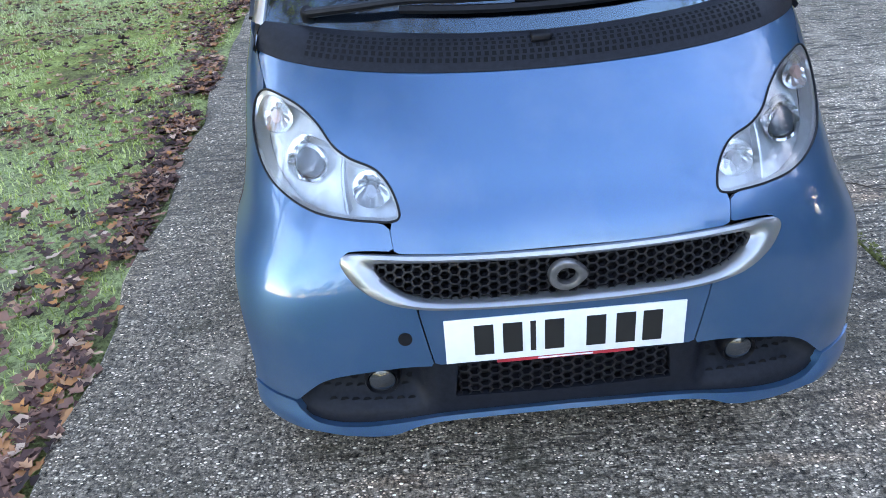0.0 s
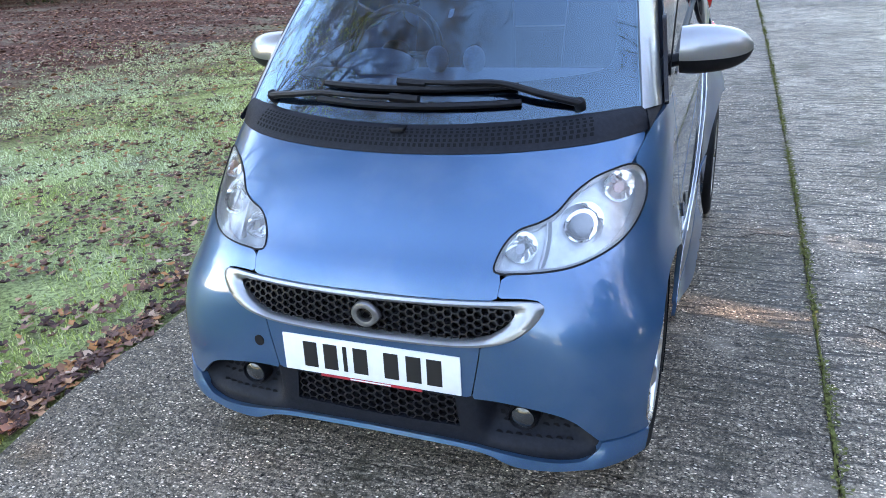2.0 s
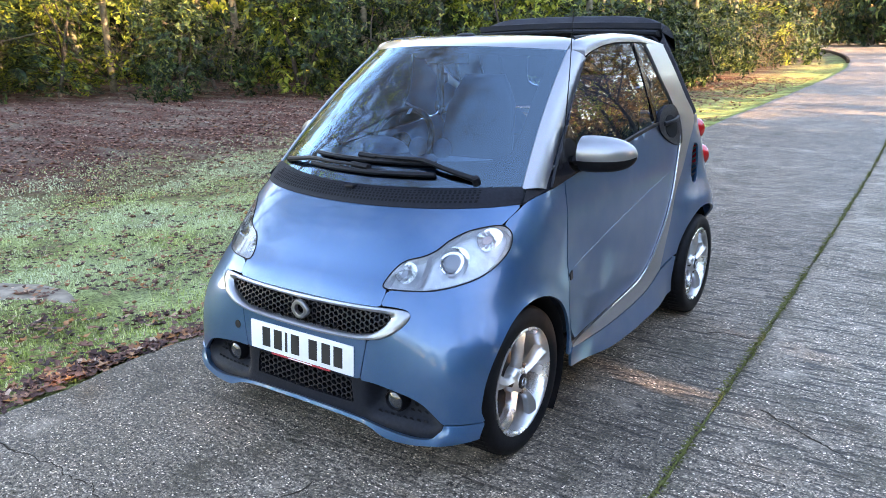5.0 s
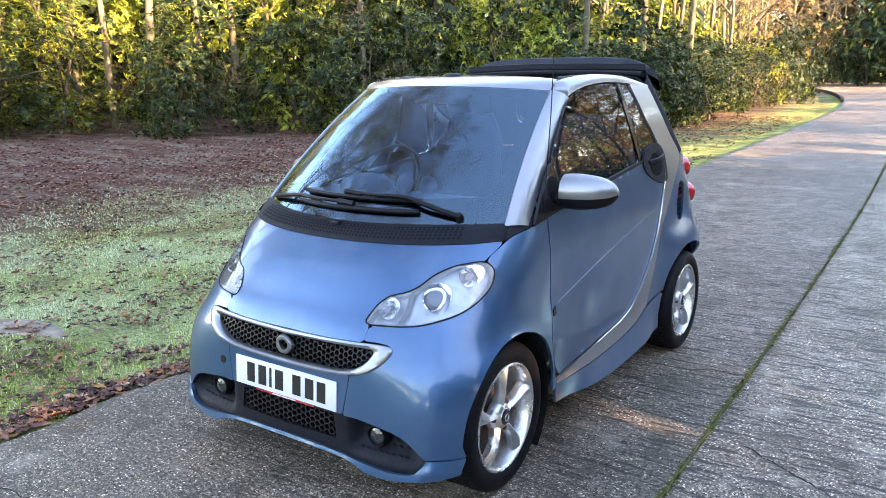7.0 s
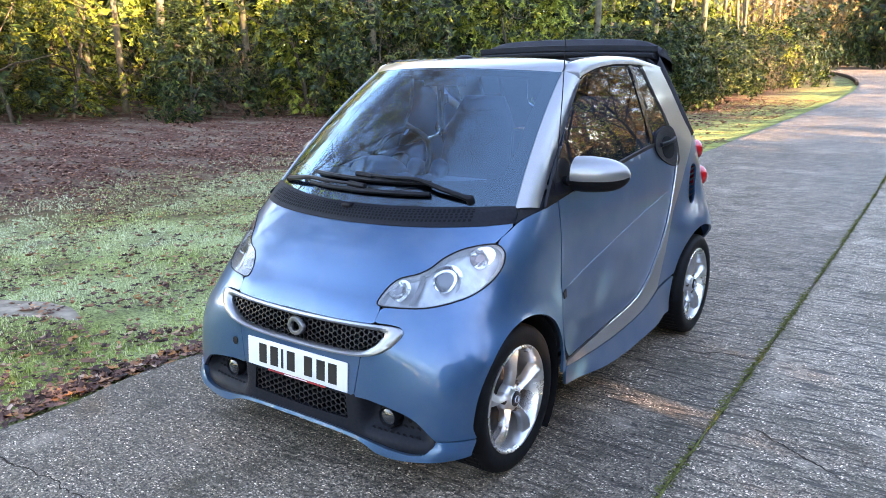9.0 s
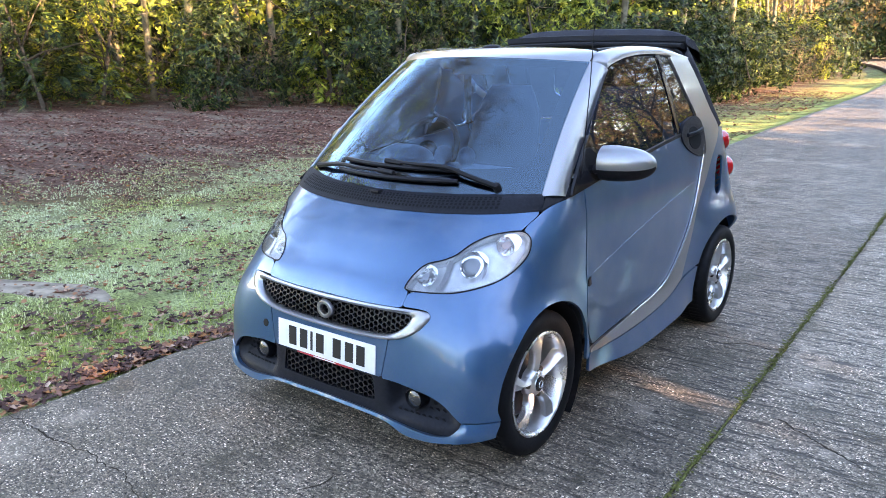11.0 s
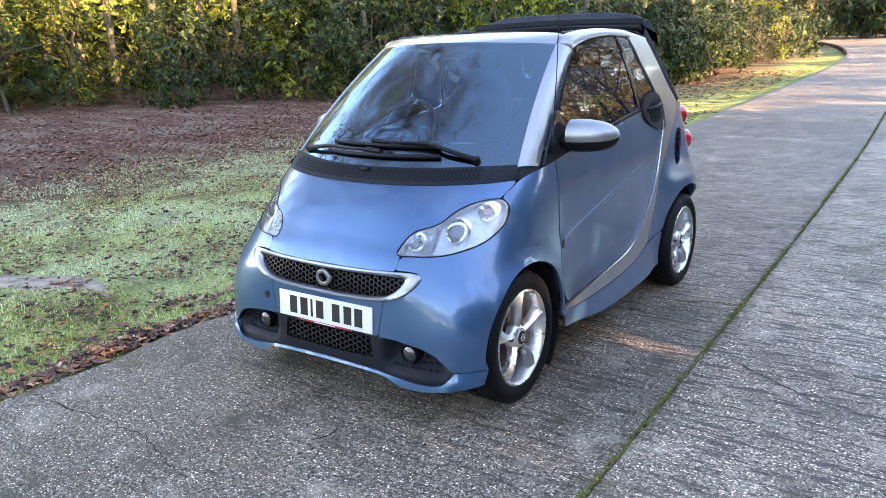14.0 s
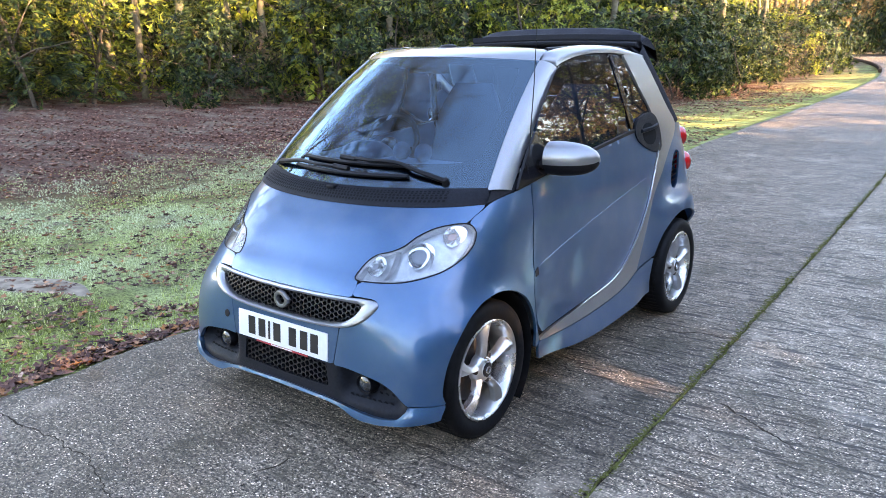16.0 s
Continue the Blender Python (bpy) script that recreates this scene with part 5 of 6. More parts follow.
def bay(y0, y1, left):
    """One slab, with rounded arrises and a slightly worn outer edge."""
    n = max(4, int((y1 - y0) / 0.25)) if y1 < 16 else max(3, int((y1 - y0) / 1.0))
    rows = []
    for i in range(n + 1):
        y = y0 + 0.0015 + (y1 - y0 - 0.003) * i / n
        a, b = (float(road_left(y)), float(road_joint(y)) - 0.0025) if left else (float(road_joint(y)) + 0.0025, float(road_right(y)))
        if left:
            a += 0.02 * math.sin(7 * y) + 0.014 * math.sin(19 * y + 1)
        z = float(rise(y)) - (0.004 if i in (0, n) else 0)
        rows.append([(a, y, z - 0.10), (a, y, z - 0.010), (a + 0.012, y, z)] + [(a + (b - a) * t, y, z) for t in np.linspace(0.05, 0.95, 8)] + [(b - 0.008, y, z), (b, y, z - 0.010), (b, y, z - 0.10)])
    return loft("slab", rows, flip=False)


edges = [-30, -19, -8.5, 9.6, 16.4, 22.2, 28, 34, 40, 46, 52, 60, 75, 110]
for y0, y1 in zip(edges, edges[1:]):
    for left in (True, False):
        part("slab", bay(y0, y1, left), (CONCRETE if left else PALE_CONCRETE) if y0 < 9 else (DARKER_CONCRETE if left else CONCRETE), road)


def crack(pts, wide, seed):
    """A thin irregular gap filled with soil."""
    line, verts, faces = spline([(*q, 0.0) for q in pts], 22, closed=False), [], []
    for i, (x, y, _) in enumerate(line):
        y = y + 0.05 * noise.noise((6 * x, 0, seed + 5)) + 0.022 * noise.noise((19 * x, 0, seed)) + 0.010 * noise.noise((60 * x, 0, seed))
        t = i / (len(line) - 1)
        w = wide * (0.25 + 0.75 * math.sin(math.pi * min(1, t + 0.1)) ) * (0.6 + abs(noise.noise((13 * x, 13 * y, seed + 2))) * 1.6)
        d = line[min(i + 1, len(line) - 1)] - line[max(i - 1, 0)]
        nx_, ny_ = -d[1] / np.hypot(d[0], d[1]), d[0] / np.hypot(d[0], d[1])
        z = float(rise(y)) + 0.0012
        verts += [(x - nx_ * w, y - ny_ * w, z), (x + nx_ * w, y + ny_ * w, z)]
        if i:
            faces.append((2 * i - 2, 2 * i, 2 * i + 1, 2 * i - 1)[::-1])
    return mesh_of("crack", verts, faces)


rows = []
for y in np.arange(44, 73, 1.0):
    x, z = float(road_left(y)) - 0.06, float(rise(y))
    rows.append([(x + 0.08, y, z - 0.05), (x + 0.08, y, z + 0.11), (x + 0.04, y, z + 0.14), (x - 0.06, y, z + 0.14), (x - 0.09, y, z + 0.10), (x - 0.09, y, z - 0.05)])
tagged(part("kerb", loft("kerb", rows, flip=True, caps=True), DIRT), "low dark kerb along the grass at the bend", "kerb", kind="structure")
part("crack", crack([(-1.30, -1.12), (-0.95, -1.11), (-0.62, -1.08), (-0.44, -1.10), (-0.25, -1.15), (-0.10, -1.18), (0.04, -1.10)], 0.0032, 1), DIRT, road)
part("crack", crack([(1.36, 0.82), (1.46, 0.76), (1.56, 0.66), (1.66, 0.62), (1.78, 0.54)], 0.006, 3), DIRT, road)
part("crack", crack([(0.86, 1.55), (1.0, 1.62), (1.12, 1.60), (1.19, 1.64)], 0.005, 7), DIRT, road)
part("crack", crack([(0.15, -0.78), (0.19, -0.70), (0.18, -0.62)], 0.004, 9), DIRT, road)
verts, faces = [], []
rng = np.random.default_rng(4)
for y in np.arange(-6, 30, 0.03):
    if noise.noise((0, y * 1.1, 3)) < -0.42:
        continue
    w = 0.003 + 0.026 * max(0, noise.noise((0, y * 2.3, 7)) - 0.12) + 0.010 * abs(noise.noise((0, y * 14, 2)))
    c = float(road_joint(y)) + 0.020 * noise.noise((4, y * 7, 1))
    z = float(rise(y))
    at = len(verts)
    verts += [(c - w, y, z - 0.004), (c - w * 0.3, y, z + 0.006 * rng.random()), (c + w * 0.4, y, z + 0.007 * rng.random()), (c + w, y, z - 0.004),
              (c - w, y + 0.034, z - 0.004), (c - w * 0.3, y + 0.034, z + 0.005 * rng.random()), (c + w * 0.4, y + 0.034, z + 0.006 * rng.random()), (c + w, y + 0.034, z - 0.004)]
    faces += [(at + k, at + k + 1, at + k + 5, at + k + 4) for k in range(3)]
tagged(part("joint_moss", mesh_of("joint_moss", verts, faces), MOSS), "green moss filling the long joint of the drive", "moss", kind="stuff")


# ---- grass, fallen leaves ----
def tinted(name, *stops, rough=0.7, back=0.0, gloss=0.15):
    """A leaf colour that differs from piece to piece."""
    m, n, links, p = shader(name, rough, Specular_IOR_Level=gloss)
    g = n.new("ShaderNodeNewGeometry")
    links.new(ramp_of(n, links, g.outputs["Random Per Island"], *stops), p.inputs["Base Color"])
    if back:
        t, x = n.new("ShaderNodeBsdfTranslucent"), n.new("ShaderNodeMixShader")
        links.new(ramp_of(n, links, g.outputs["Random Per Island"], *stops), t.inputs["Color"])
        x.inputs[0].default_value = back
        links.new(p.outputs[0], x.inputs[1])
        links.new(t.outputs[0], x.inputs[2])
        links.new(x.outputs[0], n["Material Output"].inputs["Surface"])
    return m


GRASS = tinted("grass blades", (0.0, (0.13, 0.18, 0.028)), (0.35, (0.38, 0.46, 0.10)), (0.65, (0.64, 0.68, 0.25)), (0.85, (0.72, 0.70, 0.40)), (1.0, (0.40, 0.27, 0.17)), back=0.35)


def add_frost(m):
    """Frost that lies in drifts, away from the drive."""
    n, links = m.node_tree.nodes, m.node_tree.links
    where = place_of(n, links)
    sep = n.new("ShaderNodeSeparateXYZ")
    links.new(where, sep.inputs[0])
    off = n.new("ShaderNodeMapRange")
    for k, v in enumerate((-2.1, -3.4, 0.0, 1.0)):
        off.inputs[k + 1].default_value = v
    links.new(sep.outputs[0], off.inputs[0])
    rime = mixed(n, links, 1.0, ramp_of(n, links, noise_of(n, links, where, 0.7, 5), (0.38, grey(0.05)), (0.58, grey(0.75))), off.outputs[0], "MULTIPLY")
    for node in [k for k in n if k.type in ("BSDF_PRINCIPLED", "BSDF_TRANSLUCENT")]:
        socket = node.inputs["Base Color"] if node.type == "BSDF_PRINCIPLED" else node.inputs["Color"]
        old = socket.links[0].from_socket
        links.new(mixed(n, links, rime, old, (0.64, 0.68, 0.46)), socket)


add_frost(GRASS)
LITTER = tinted("fallen leaves", (0.0, (0.032, 0.020, 0.018)), (0.42, (0.110, 0.055, 0.044)), (0.72, (0.25, 0.125, 0.085)), (0.9, (0.40, 0.165, 0.055)), (1.0, (0.50, 0.35, 0.26)), rough=0.75)


CARPET = tinted("leaf carpet", (0.0, (0.060, 0.027, 0.020)), (0.40, (0.19, 0.085, 0.060)), (0.78, (0.36, 0.19, 0.135)), (0.95, (0.47, 0.28, 0.20)), (1.0, (0.50, 0.40, 0.32)), rough=0.75)


def scatter_mesh(name, verts, faces_per, count):
    """A mesh of many alike pieces from an array of (count, k, 3)."""
    k = verts.shape[1]
    base = np.arange(count)[:, None, None] * k
    faces = (base + np.array(faces_per)[None]).reshape(-1, len(faces_per[0]))
    me = bpy.data.meshes.new(name)
    me.vertices.add(count * k)
    me.vertices.foreach_set("co", verts.reshape(-1).astype(np.float32))
    nf, fl = len(faces), faces.shape[1]
    me.loops.add(nf * fl)
    me.loops.foreach_set("vertex_index", faces.reshape(-1).astype(np.int32))
    me.polygons.add(nf)
    me.polygons.foreach_set("loop_start", np.arange(0, nf * fl, fl, dtype=np.int32))
    me.update(calc_edges=True)
    return me


def blades(count, x0, x1, y0, y1, tall):
    rng = np.random.default_rng(11)
    y = rng.uniform(y0, y1, count)
    off = rng.beta(1.0, 1.9, count) * (x1 - x0)
    x = road_left(y) - 0.05 - off
    keep = np.array([noise.noise((a * 1.7, b * 1.7, 0)) for a, b in zip(x, y)]) > -0.10 - 0.34 * rng.random(count)
    keep &= ~inside(np.stack([x, y], -1), np.array(mud_outline()))
    x, y, off = x[keep], y[keep], off[keep]
    n = len(x)
    z = land(x, y)
    a, h = rng.uniform(0, 2 * np.pi, n), tall * rng.uniform(0.4, 1.1, n) * (1 - 0.4 * off / (x1 - x0))
    w = rng.uniform(0.0012, 0.0030, n) * (1 + 0.40 * off)
    lean = rng.uniform(0.3, 1.3, n) * h
    c, s = np.cos(a), np.sin(a)
    base = np.stack([x, y, z], -1)
    across, ahead, up = np.stack([-s, c, 0 * s], -1), np.stack([c, s, 0 * s], -1), np.array((0, 0, 1.0))
    v = np.stack([base - across * w[:, None], base + across * w[:, None], base + across * w[:, None] * 0.7 + ahead * lean[:, None] * 0.4 + up * h[:, None] * 0.7,
                  base - across * w[:, None] * 0.7 + ahead * lean[:, None] * 0.4 + up * h[:, None] * 0.7, base + ahead * lean[:, None] + up * h[:, None]], 1)
    faces = [(0, 1, 2), (0, 2, 3), (3, 2, 4)]
    return scatter_mesh("grass", v, faces, n)


def mud_outline(n=28):
    return [(-3.35 + (0.55 + 0.30 * noise.noise((math.cos(a), math.sin(a), 8))) * math.cos(a) * 1.25, 0.02 + (0.17 + 0.05 * noise.noise((2 * math.cos(a), 2 * math.sin(a), 3))) * math.sin(a) + 0.22 * 0.62 * math.cos(a)) for a in np.arange(n) * 2 * math.pi / n]


MUD = simple("bare trodden earth", (0.25, 0.205, 0.155), 0.95, 0, 0.45, 9, 0.8, Specular_IOR_Level=0.1)
rim = np.array(mud_outline())
mid = rim.mean(0)
rings = [[(*(mid + (q - mid) * t), float(land(*(mid + (q - mid) * t))) + 0.022 * (1 - t**6) - 0.004) for q in rim] for t in (1.0, 0.9, 0.65, 0.35, 0.02)]
tagged(part("bare_patch", loft("bare_patch", rings, closed=True), MUD), "bare pale patch of trodden earth in the grass", "earth", kind="structure")
tagged(part("grass", blades(125000, 0, 7.5, -3.2, 8, 0.026), GRASS), "short frosty green grass on the verge", "grass", kind="stuff")


def fallen(x, y, size, lobed=True, lift=0.004):
    rng = np.random.default_rng(5)
    n = len(x)
    z = land(x, y) + lift
    a = rng.uniform(0, 2 * np.pi, n)
    tilt = rng.normal(0, 0.35, (n, 2))
    L, W = size * rng.uniform(0.45, 1.3, n), size * rng.uniform(0.3, 0.8, n)
    curl = rng.uniform(-0.15, 0.35, n) * W
    pile = rng.uniform(0, 0.02, n)
    shape = [(-1, 0, 0), (-0.55, -0.75, 1), (-0.15, -0.35, 0.5), (0.25, -1.0, 1.2), (0.45, -0.35, 0.6), (1, 0.05, 0.4), (0.4, 0.4, 0.5), (0.2, 1.0, 1.1), (-0.2, 0.4, 0.5), (-0.6, 0.8, 0.9), (0, 0, 0)]
    if not lobed:
        shape = [shape[i] for i in (0, 1, 3, 5, 7, 9, 10)]
    rim = len(shape) - 1
    c, s = np.cos(a), np.sin(a)
    v = []
    for p, q, k in shape:
        lx, ly = L * p / 2, W * q / 2 * rng.uniform(0.8, 1.2, n)
        lz = curl * k + pile + np.abs(tilt[:, 0] * lx + tilt[:, 1] * ly) * 0.8 + 0.002
        v.append(np.stack([x + c * lx - s * ly, y + s * lx + c * ly, z + lz], -1))
    return scatter_mesh("fallen_leaves", np.stack(v, 1), [(rim, k, (k + 1) % rim) for k in range(rim)], n)


rng = np.random.default_rng(9)
y = rng.uniform(-3.5, 9, 8600)
x = road_left(y) - 0.01 - np.abs(rng.normal(0.0, 0.19, 8600)) * (0.5 + 0.5 * np.sin(1.9 * y) ** 2) + rng.normal(0, 0.02, 8600)
thick = np.array([noise.noise((a * 3, b * 2.6, 5)) for a, b in zip(x, y)]) > rng.uniform(-0.30, 0.55, 8600)
x, y = x[thick], y[thick]
y2 = rng.uniform(-4, 14, 21000)
x2 = road_left(y2) - 0.1 - rng.exponential(3.4, 21000)
lie = np.array([noise.noise((a * 1.6, b * 2.4, 9)) + 0.5 * noise.noise((a * 5, b * 6, 4)) for a, b in zip(x2, y2)]) > rng.uniform(-0.42, 0.50, 21000) - 0.02 * (road_left(y2) - x2)
x2, y2 = x2[lie], y2[lie]
tagged(part("leaf_drift", fallen(np.r_[x, x2], np.r_[y, y2], 0.070, True, 0.012), LITTER), "brown fallen leaves gathered along the edge of the drive", "leaves", kind="stuff")
y4 = rng.uniform(-4, 9, 42000)
x4 = road_left(y4) - 0.15 - 8.5 * rng.random(42000) ** 1.1
lie = np.array([noise.noise((a * 0.9, b * 1.3, 12)) + 0.6 * noise.noise((a * 3.7, b * 4.1, 6)) for a, b in zip(x4, y4)]) > rng.uniform(-0.20, 0.62, 42000) - 0.03 * np.maximum(road_left(y4) - x4 - 3, 0)
tagged(part("leaf_crumbs", fallen(x4[lie], y4[lie], 0.040, False, 0.016), LITTER), "small dark crumbs of dead leaves strewn over the grass", "leaves", kind="stuff")
y5 = rng.uniform(-5, 14, 9000)
thick = np.array([0.5 + noise.noise((0, b * 2.3, 7)) + 0.5 * noise.noise((2, b * 9, 7)) for b in y5])
y5 = y5[thick > rng.uniform(0, 1.1, 9000)]
x5 = road_joint(y5) + rng.normal(0, 0.011, len(y5))
tufts = fallen(x5, y5, 0.017, False)
tufts.transform(Matrix.Translation((0, 0, 0.088)))
tagged(part("moss_tufts", tufts, MOSS), "loose green moss crumbs along the joint of the drive", "moss", kind="stuff")
y3 = rng.uniform(-3, 30, 46000)
x3 = -6.5 + 0.28 * np.minimum(y3, 22) - rng.gamma(2.0, 3.4, 46000)
ok = (x3 < road_left(y3) - 0.5) & (x3 - 0.28 * np.minimum(y3, 22) < -10.0 + rng.normal(0, 2.6, 46000))
tagged(part("leaf_litter", fallen(x3[ok], y3[ok], 0.082, False), CARPET), "carpet of red-brown dead leaves below the trees", "leaves", kind="stuff")


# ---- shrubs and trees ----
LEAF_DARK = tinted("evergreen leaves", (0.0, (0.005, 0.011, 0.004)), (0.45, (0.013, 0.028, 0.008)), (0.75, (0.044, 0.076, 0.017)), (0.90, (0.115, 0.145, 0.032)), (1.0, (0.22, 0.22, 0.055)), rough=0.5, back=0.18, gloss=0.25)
# golden foliage, with sunlight on it put into the yellow-green as well
LEAF_SUN_GOLD = tinted("sunlit-toned yellow-green leaves", (0.0, (0.07, 0.11, 0.015)), (0.5, (0.21, 0.26, 0.035)), (1.0, (0.44, 0.43, 0.07)), rough=0.5, back=0.35)
LEAF_BROWN = tinted("dry beech leaves", (0.0, (0.10, 0.062, 0.026)), (0.6, (0.20, 0.135, 0.055)), (1.0, (0.31, 0.235, 0.105)), rough=0.6, back=0.3)
BARK = simple("bark", (0.085, 0.066, 0.048), 0.9, 0, 0.5, 14, 0.8)
OAK = simple("dark oak bark", (0.040, 0.036, 0.030), 0.9, 0, 0.5, 14, 0.8)
TWIG = simple("dry brown twigs", (0.125, 0.080, 0.050), 0.85, 0, 0.5, 6, 0.4)
PALE_BARK = simple("pale lichened bark", (0.155, 0.132, 0.080), 0.85, 0, 0.4, 9, 0.6)


def leaf_cloud(seed, count, wide, tall, size, clumps=60, low=0.05, tight=0.17, hollow=0.55):
    """Leaves in whorls over a lumpy crown that is open inside."""
    rng = np.random.default_rng(seed)
    a, u = rng.uniform(0, 2 * np.pi, clumps), rng.uniform(low, 1, clumps)
    r = wide * np.sqrt(np.clip(1 - (np.maximum(0, u - 0.35) / 0.72) ** 2, 0.02, 1)) * rng.uniform(hollow, 1.05, clumps)
    cen = np.stack([r * np.cos(a), r * np.sin(a), tall * u], -1)
    pick = rng.integers(0, clumps, count // 7)
    spread = wide * tight
    w = cen[pick] + rng.normal(0, 1, (len(pick), 3)) * (spread, spread, spread * 0.8)
    w[:, 2] = np.clip(w[:, 2], 0.05, None)
    out = w - (0, 0, tall * 0.35)
    out /= np.linalg.norm(out, axis=1)[:, None]
    out = out + rng.normal(0, 0.45, out.shape)
    out /= np.linalg.norm(out, axis=1)[:, None]
    w, out = np.repeat(w, 7, 0), np.repeat(out, 7, 0)
    n = len(w)
    d = rng.normal(0, 1, (n, 3))
    d -= (d * out).sum(1)[:, None] * out
    d /= np.linalg.norm(d, axis=1)[:, None]
    way = d + out * rng.uniform(0.0, 0.7, n)[:, None]
    way /= np.linalg.norm(way, axis=1)[:, None]
    acr = np.cross(way, out)
    acr /= np.linalg.norm(acr, axis=1)[:, None] + 1e-9
    L, W = size * rng.uniform(0.7, 1.25, n)[:, None], size * rng.uniform(0.13, 0.22, n)[:, None]
    v = np.stack([w, w + way * L * 0.45 + acr * W - out * L * 0.02, w + way * L - out * L * 0.12, w + way * L * 0.45 - acr * W - out * L * 0.02], 1)
    return scatter_mesh("crown", v, [(0, 1, 2), (0, 2, 3)], n)


def fronds(seed, count, wide, tall, size, droop=0.5):
    """A conifer of flat feathery sprays that hang outwards."""
    rng = np.random.default_rng(seed)
    n, k = count // 12, 12
    a, u = rng.uniform(0, 2 * np.pi, n), rng.uniform(0.03, 1, n)
    r = wide * (1.05 - 0.8 * u) * rng.uniform(0.45, 1.05, n) * (0.85 + 0.3 * np.sin(3 * a + 9 * u))
    w = np.stack([r * np.cos(a), r * np.sin(a), tall * u], -1)
    ax = np.stack([np.cos(a), np.sin(a), -droop * rng.uniform(-0.2, 1.2, n)], -1) + rng.normal(0, 0.35, (n, 3))
    ax /= np.linalg.norm(ax, axis=1)[:, None]
    acr = np.cross(ax, (0, 0, 1)) + rng.normal(0, 0.3, (n, 3))
    acr /= np.linalg.norm(acr, axis=1)[:, None]
    L = size * rng.uniform(0.7, 1.3, n)
    v = []
    for j in range(k):
        s = 1 if j % 2 else -1
        base = w + ax * (L * j / k)[:, None]
        way = ax * 0.75 + acr * s * 0.66
        l = (L * 0.42 * (1.1 - j / k))[:, None]
        side_way = np.cross(way, np.cross(ax, acr)) * l * 0.16
        v.append(np.stack([base, base + way * l * 0.5 + side_way, base + way * l - (0, 0, 0.015), base + way * l * 0.5 - side_way], 1))
    v = np.concatenate(v, 0)
    return scatter_mesh("crown", v, [(0, 1, 2), (0, 2, 3)], len(v))


def limbs(seed, height, radius, spread, depth, kids=4, crook=0.16, start=0.35, thin=0.0, lift=0.05):
    """A trunk with tapering branches, as one skin of many-sided bars."""
    rng = np.random.default_rng(seed)
    verts, faces = [], []

    def grow(p, d, length, r, level):
        steps, pts = (7, 4, 4, 3, 2, 1)[level], [np.array(p, float)]
        for _ in range(steps):
            d = d + rng.normal(0, crook * (0.4 if level == 0 else 1), 3) + (0, 0, lift if level else 0)
            d = d / np.linalg.norm(d)
            pts.append(pts[-1] + d * length / steps)
        sides = 7 if level == 0 else (5 if level == 1 else 3)
        for i, q in enumerate(pts):
            rr = max(thin, r * (1 - 0.72 * i / steps))
            a = np.cross(d, (0.3, 0.9, 0.2))
            a /= np.linalg.norm(a)
            b = np.cross(d, a)
            if i:
                at = len(verts)
                faces.extend((at - sides + k, at - sides + (k + 1) % sides, at + (k + 1) % sides, at + k) for k in range(sides))
            verts.extend(q + rr * (math.cos(2 * math.pi * k / sides) * a + math.sin(2 * math.pi * k / sides) * b) for k in range(sides))
        if level < depth:
            for _ in range(kids + (2 if level == 0 else 0)):
                t = rng.uniform(start if level == 0 else 0.25, 1.0)
                i = min(int(t * steps), steps - 1)
                q = pts[i] + (pts[i + 1] - pts[i]) * (t * steps - i)
                side_way = rng.normal(0, 1, 3)
                side_way -= side_way @ d * d
                side_way /= np.linalg.norm(side_way)
                grow(q, d * 0.55 + side_way * spread, length * rng.uniform(0.42, 0.68), r * (1 - 0.65 * t) * 0.55, level + 1)

    grow((0, 0, -0.15), np.array((0.0, 0.0, 1.0)), height, radius, 0)
    return mesh_of("trunk", verts, faces)


def shrub(name, label, seed, count, wide, tall, size, mat, clumps=60, forks=2, tight=0.17, hollow=0.55):
    s = thing(name, label, "shrub", group="shrubs of the wood edge")
    part("crown", leaf_cloud(seed, count, wide, tall, size, clumps, 0.05, tight, hollow), mat, s)
    part("stem", limbs(seed + 50, tall * 0.75, 0.06, 0.9, forks, 5, 0.3, 0.1), BARK, s)
    return s


def tree(name, label, seed, height, radius, spread, depth, kids, mat, start=0.35, thin=0.0):
    t = thing(name, label, "tree", group="trees of the wood")
    part("trunk", limbs(seed, height, radius, spread, depth, kids, 0.14, start, thin), mat, t)
    return t


def stand(ob, x, y, turn, grow=1.0, sink=0.05):
    m = pose(x, y, float(land(x, y)) - sink, 0, 0, turn)
    ob.matrix_basis = m @ Matrix.Diagonal((grow, grow, grow, 1))
    return ob


def again(ob, x, y, turn, grow=1.0, sink=0.05):
    c = copy_thing(ob, pose(x, y, float(land(x, y)) - sink, 0, 0, turn))
    c.scale = (grow, grow, grow)
    return c


rng = np.random.default_rng(21)
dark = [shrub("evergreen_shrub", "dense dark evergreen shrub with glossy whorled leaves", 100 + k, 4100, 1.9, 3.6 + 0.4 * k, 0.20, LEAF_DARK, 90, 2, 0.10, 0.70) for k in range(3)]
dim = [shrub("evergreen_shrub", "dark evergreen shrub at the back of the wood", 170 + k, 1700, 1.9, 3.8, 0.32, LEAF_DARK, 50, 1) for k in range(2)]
glow = shrub("golden_shrub", "yellow-green shrub at the back of the wood", 175, 2300, 1.7, 4.2, 0.16, LEAF_SUN_GOLD, 60, 1)
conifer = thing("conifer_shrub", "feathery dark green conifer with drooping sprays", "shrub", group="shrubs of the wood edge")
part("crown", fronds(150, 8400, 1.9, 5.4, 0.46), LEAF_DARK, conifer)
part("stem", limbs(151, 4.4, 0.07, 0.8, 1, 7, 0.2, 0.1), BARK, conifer)
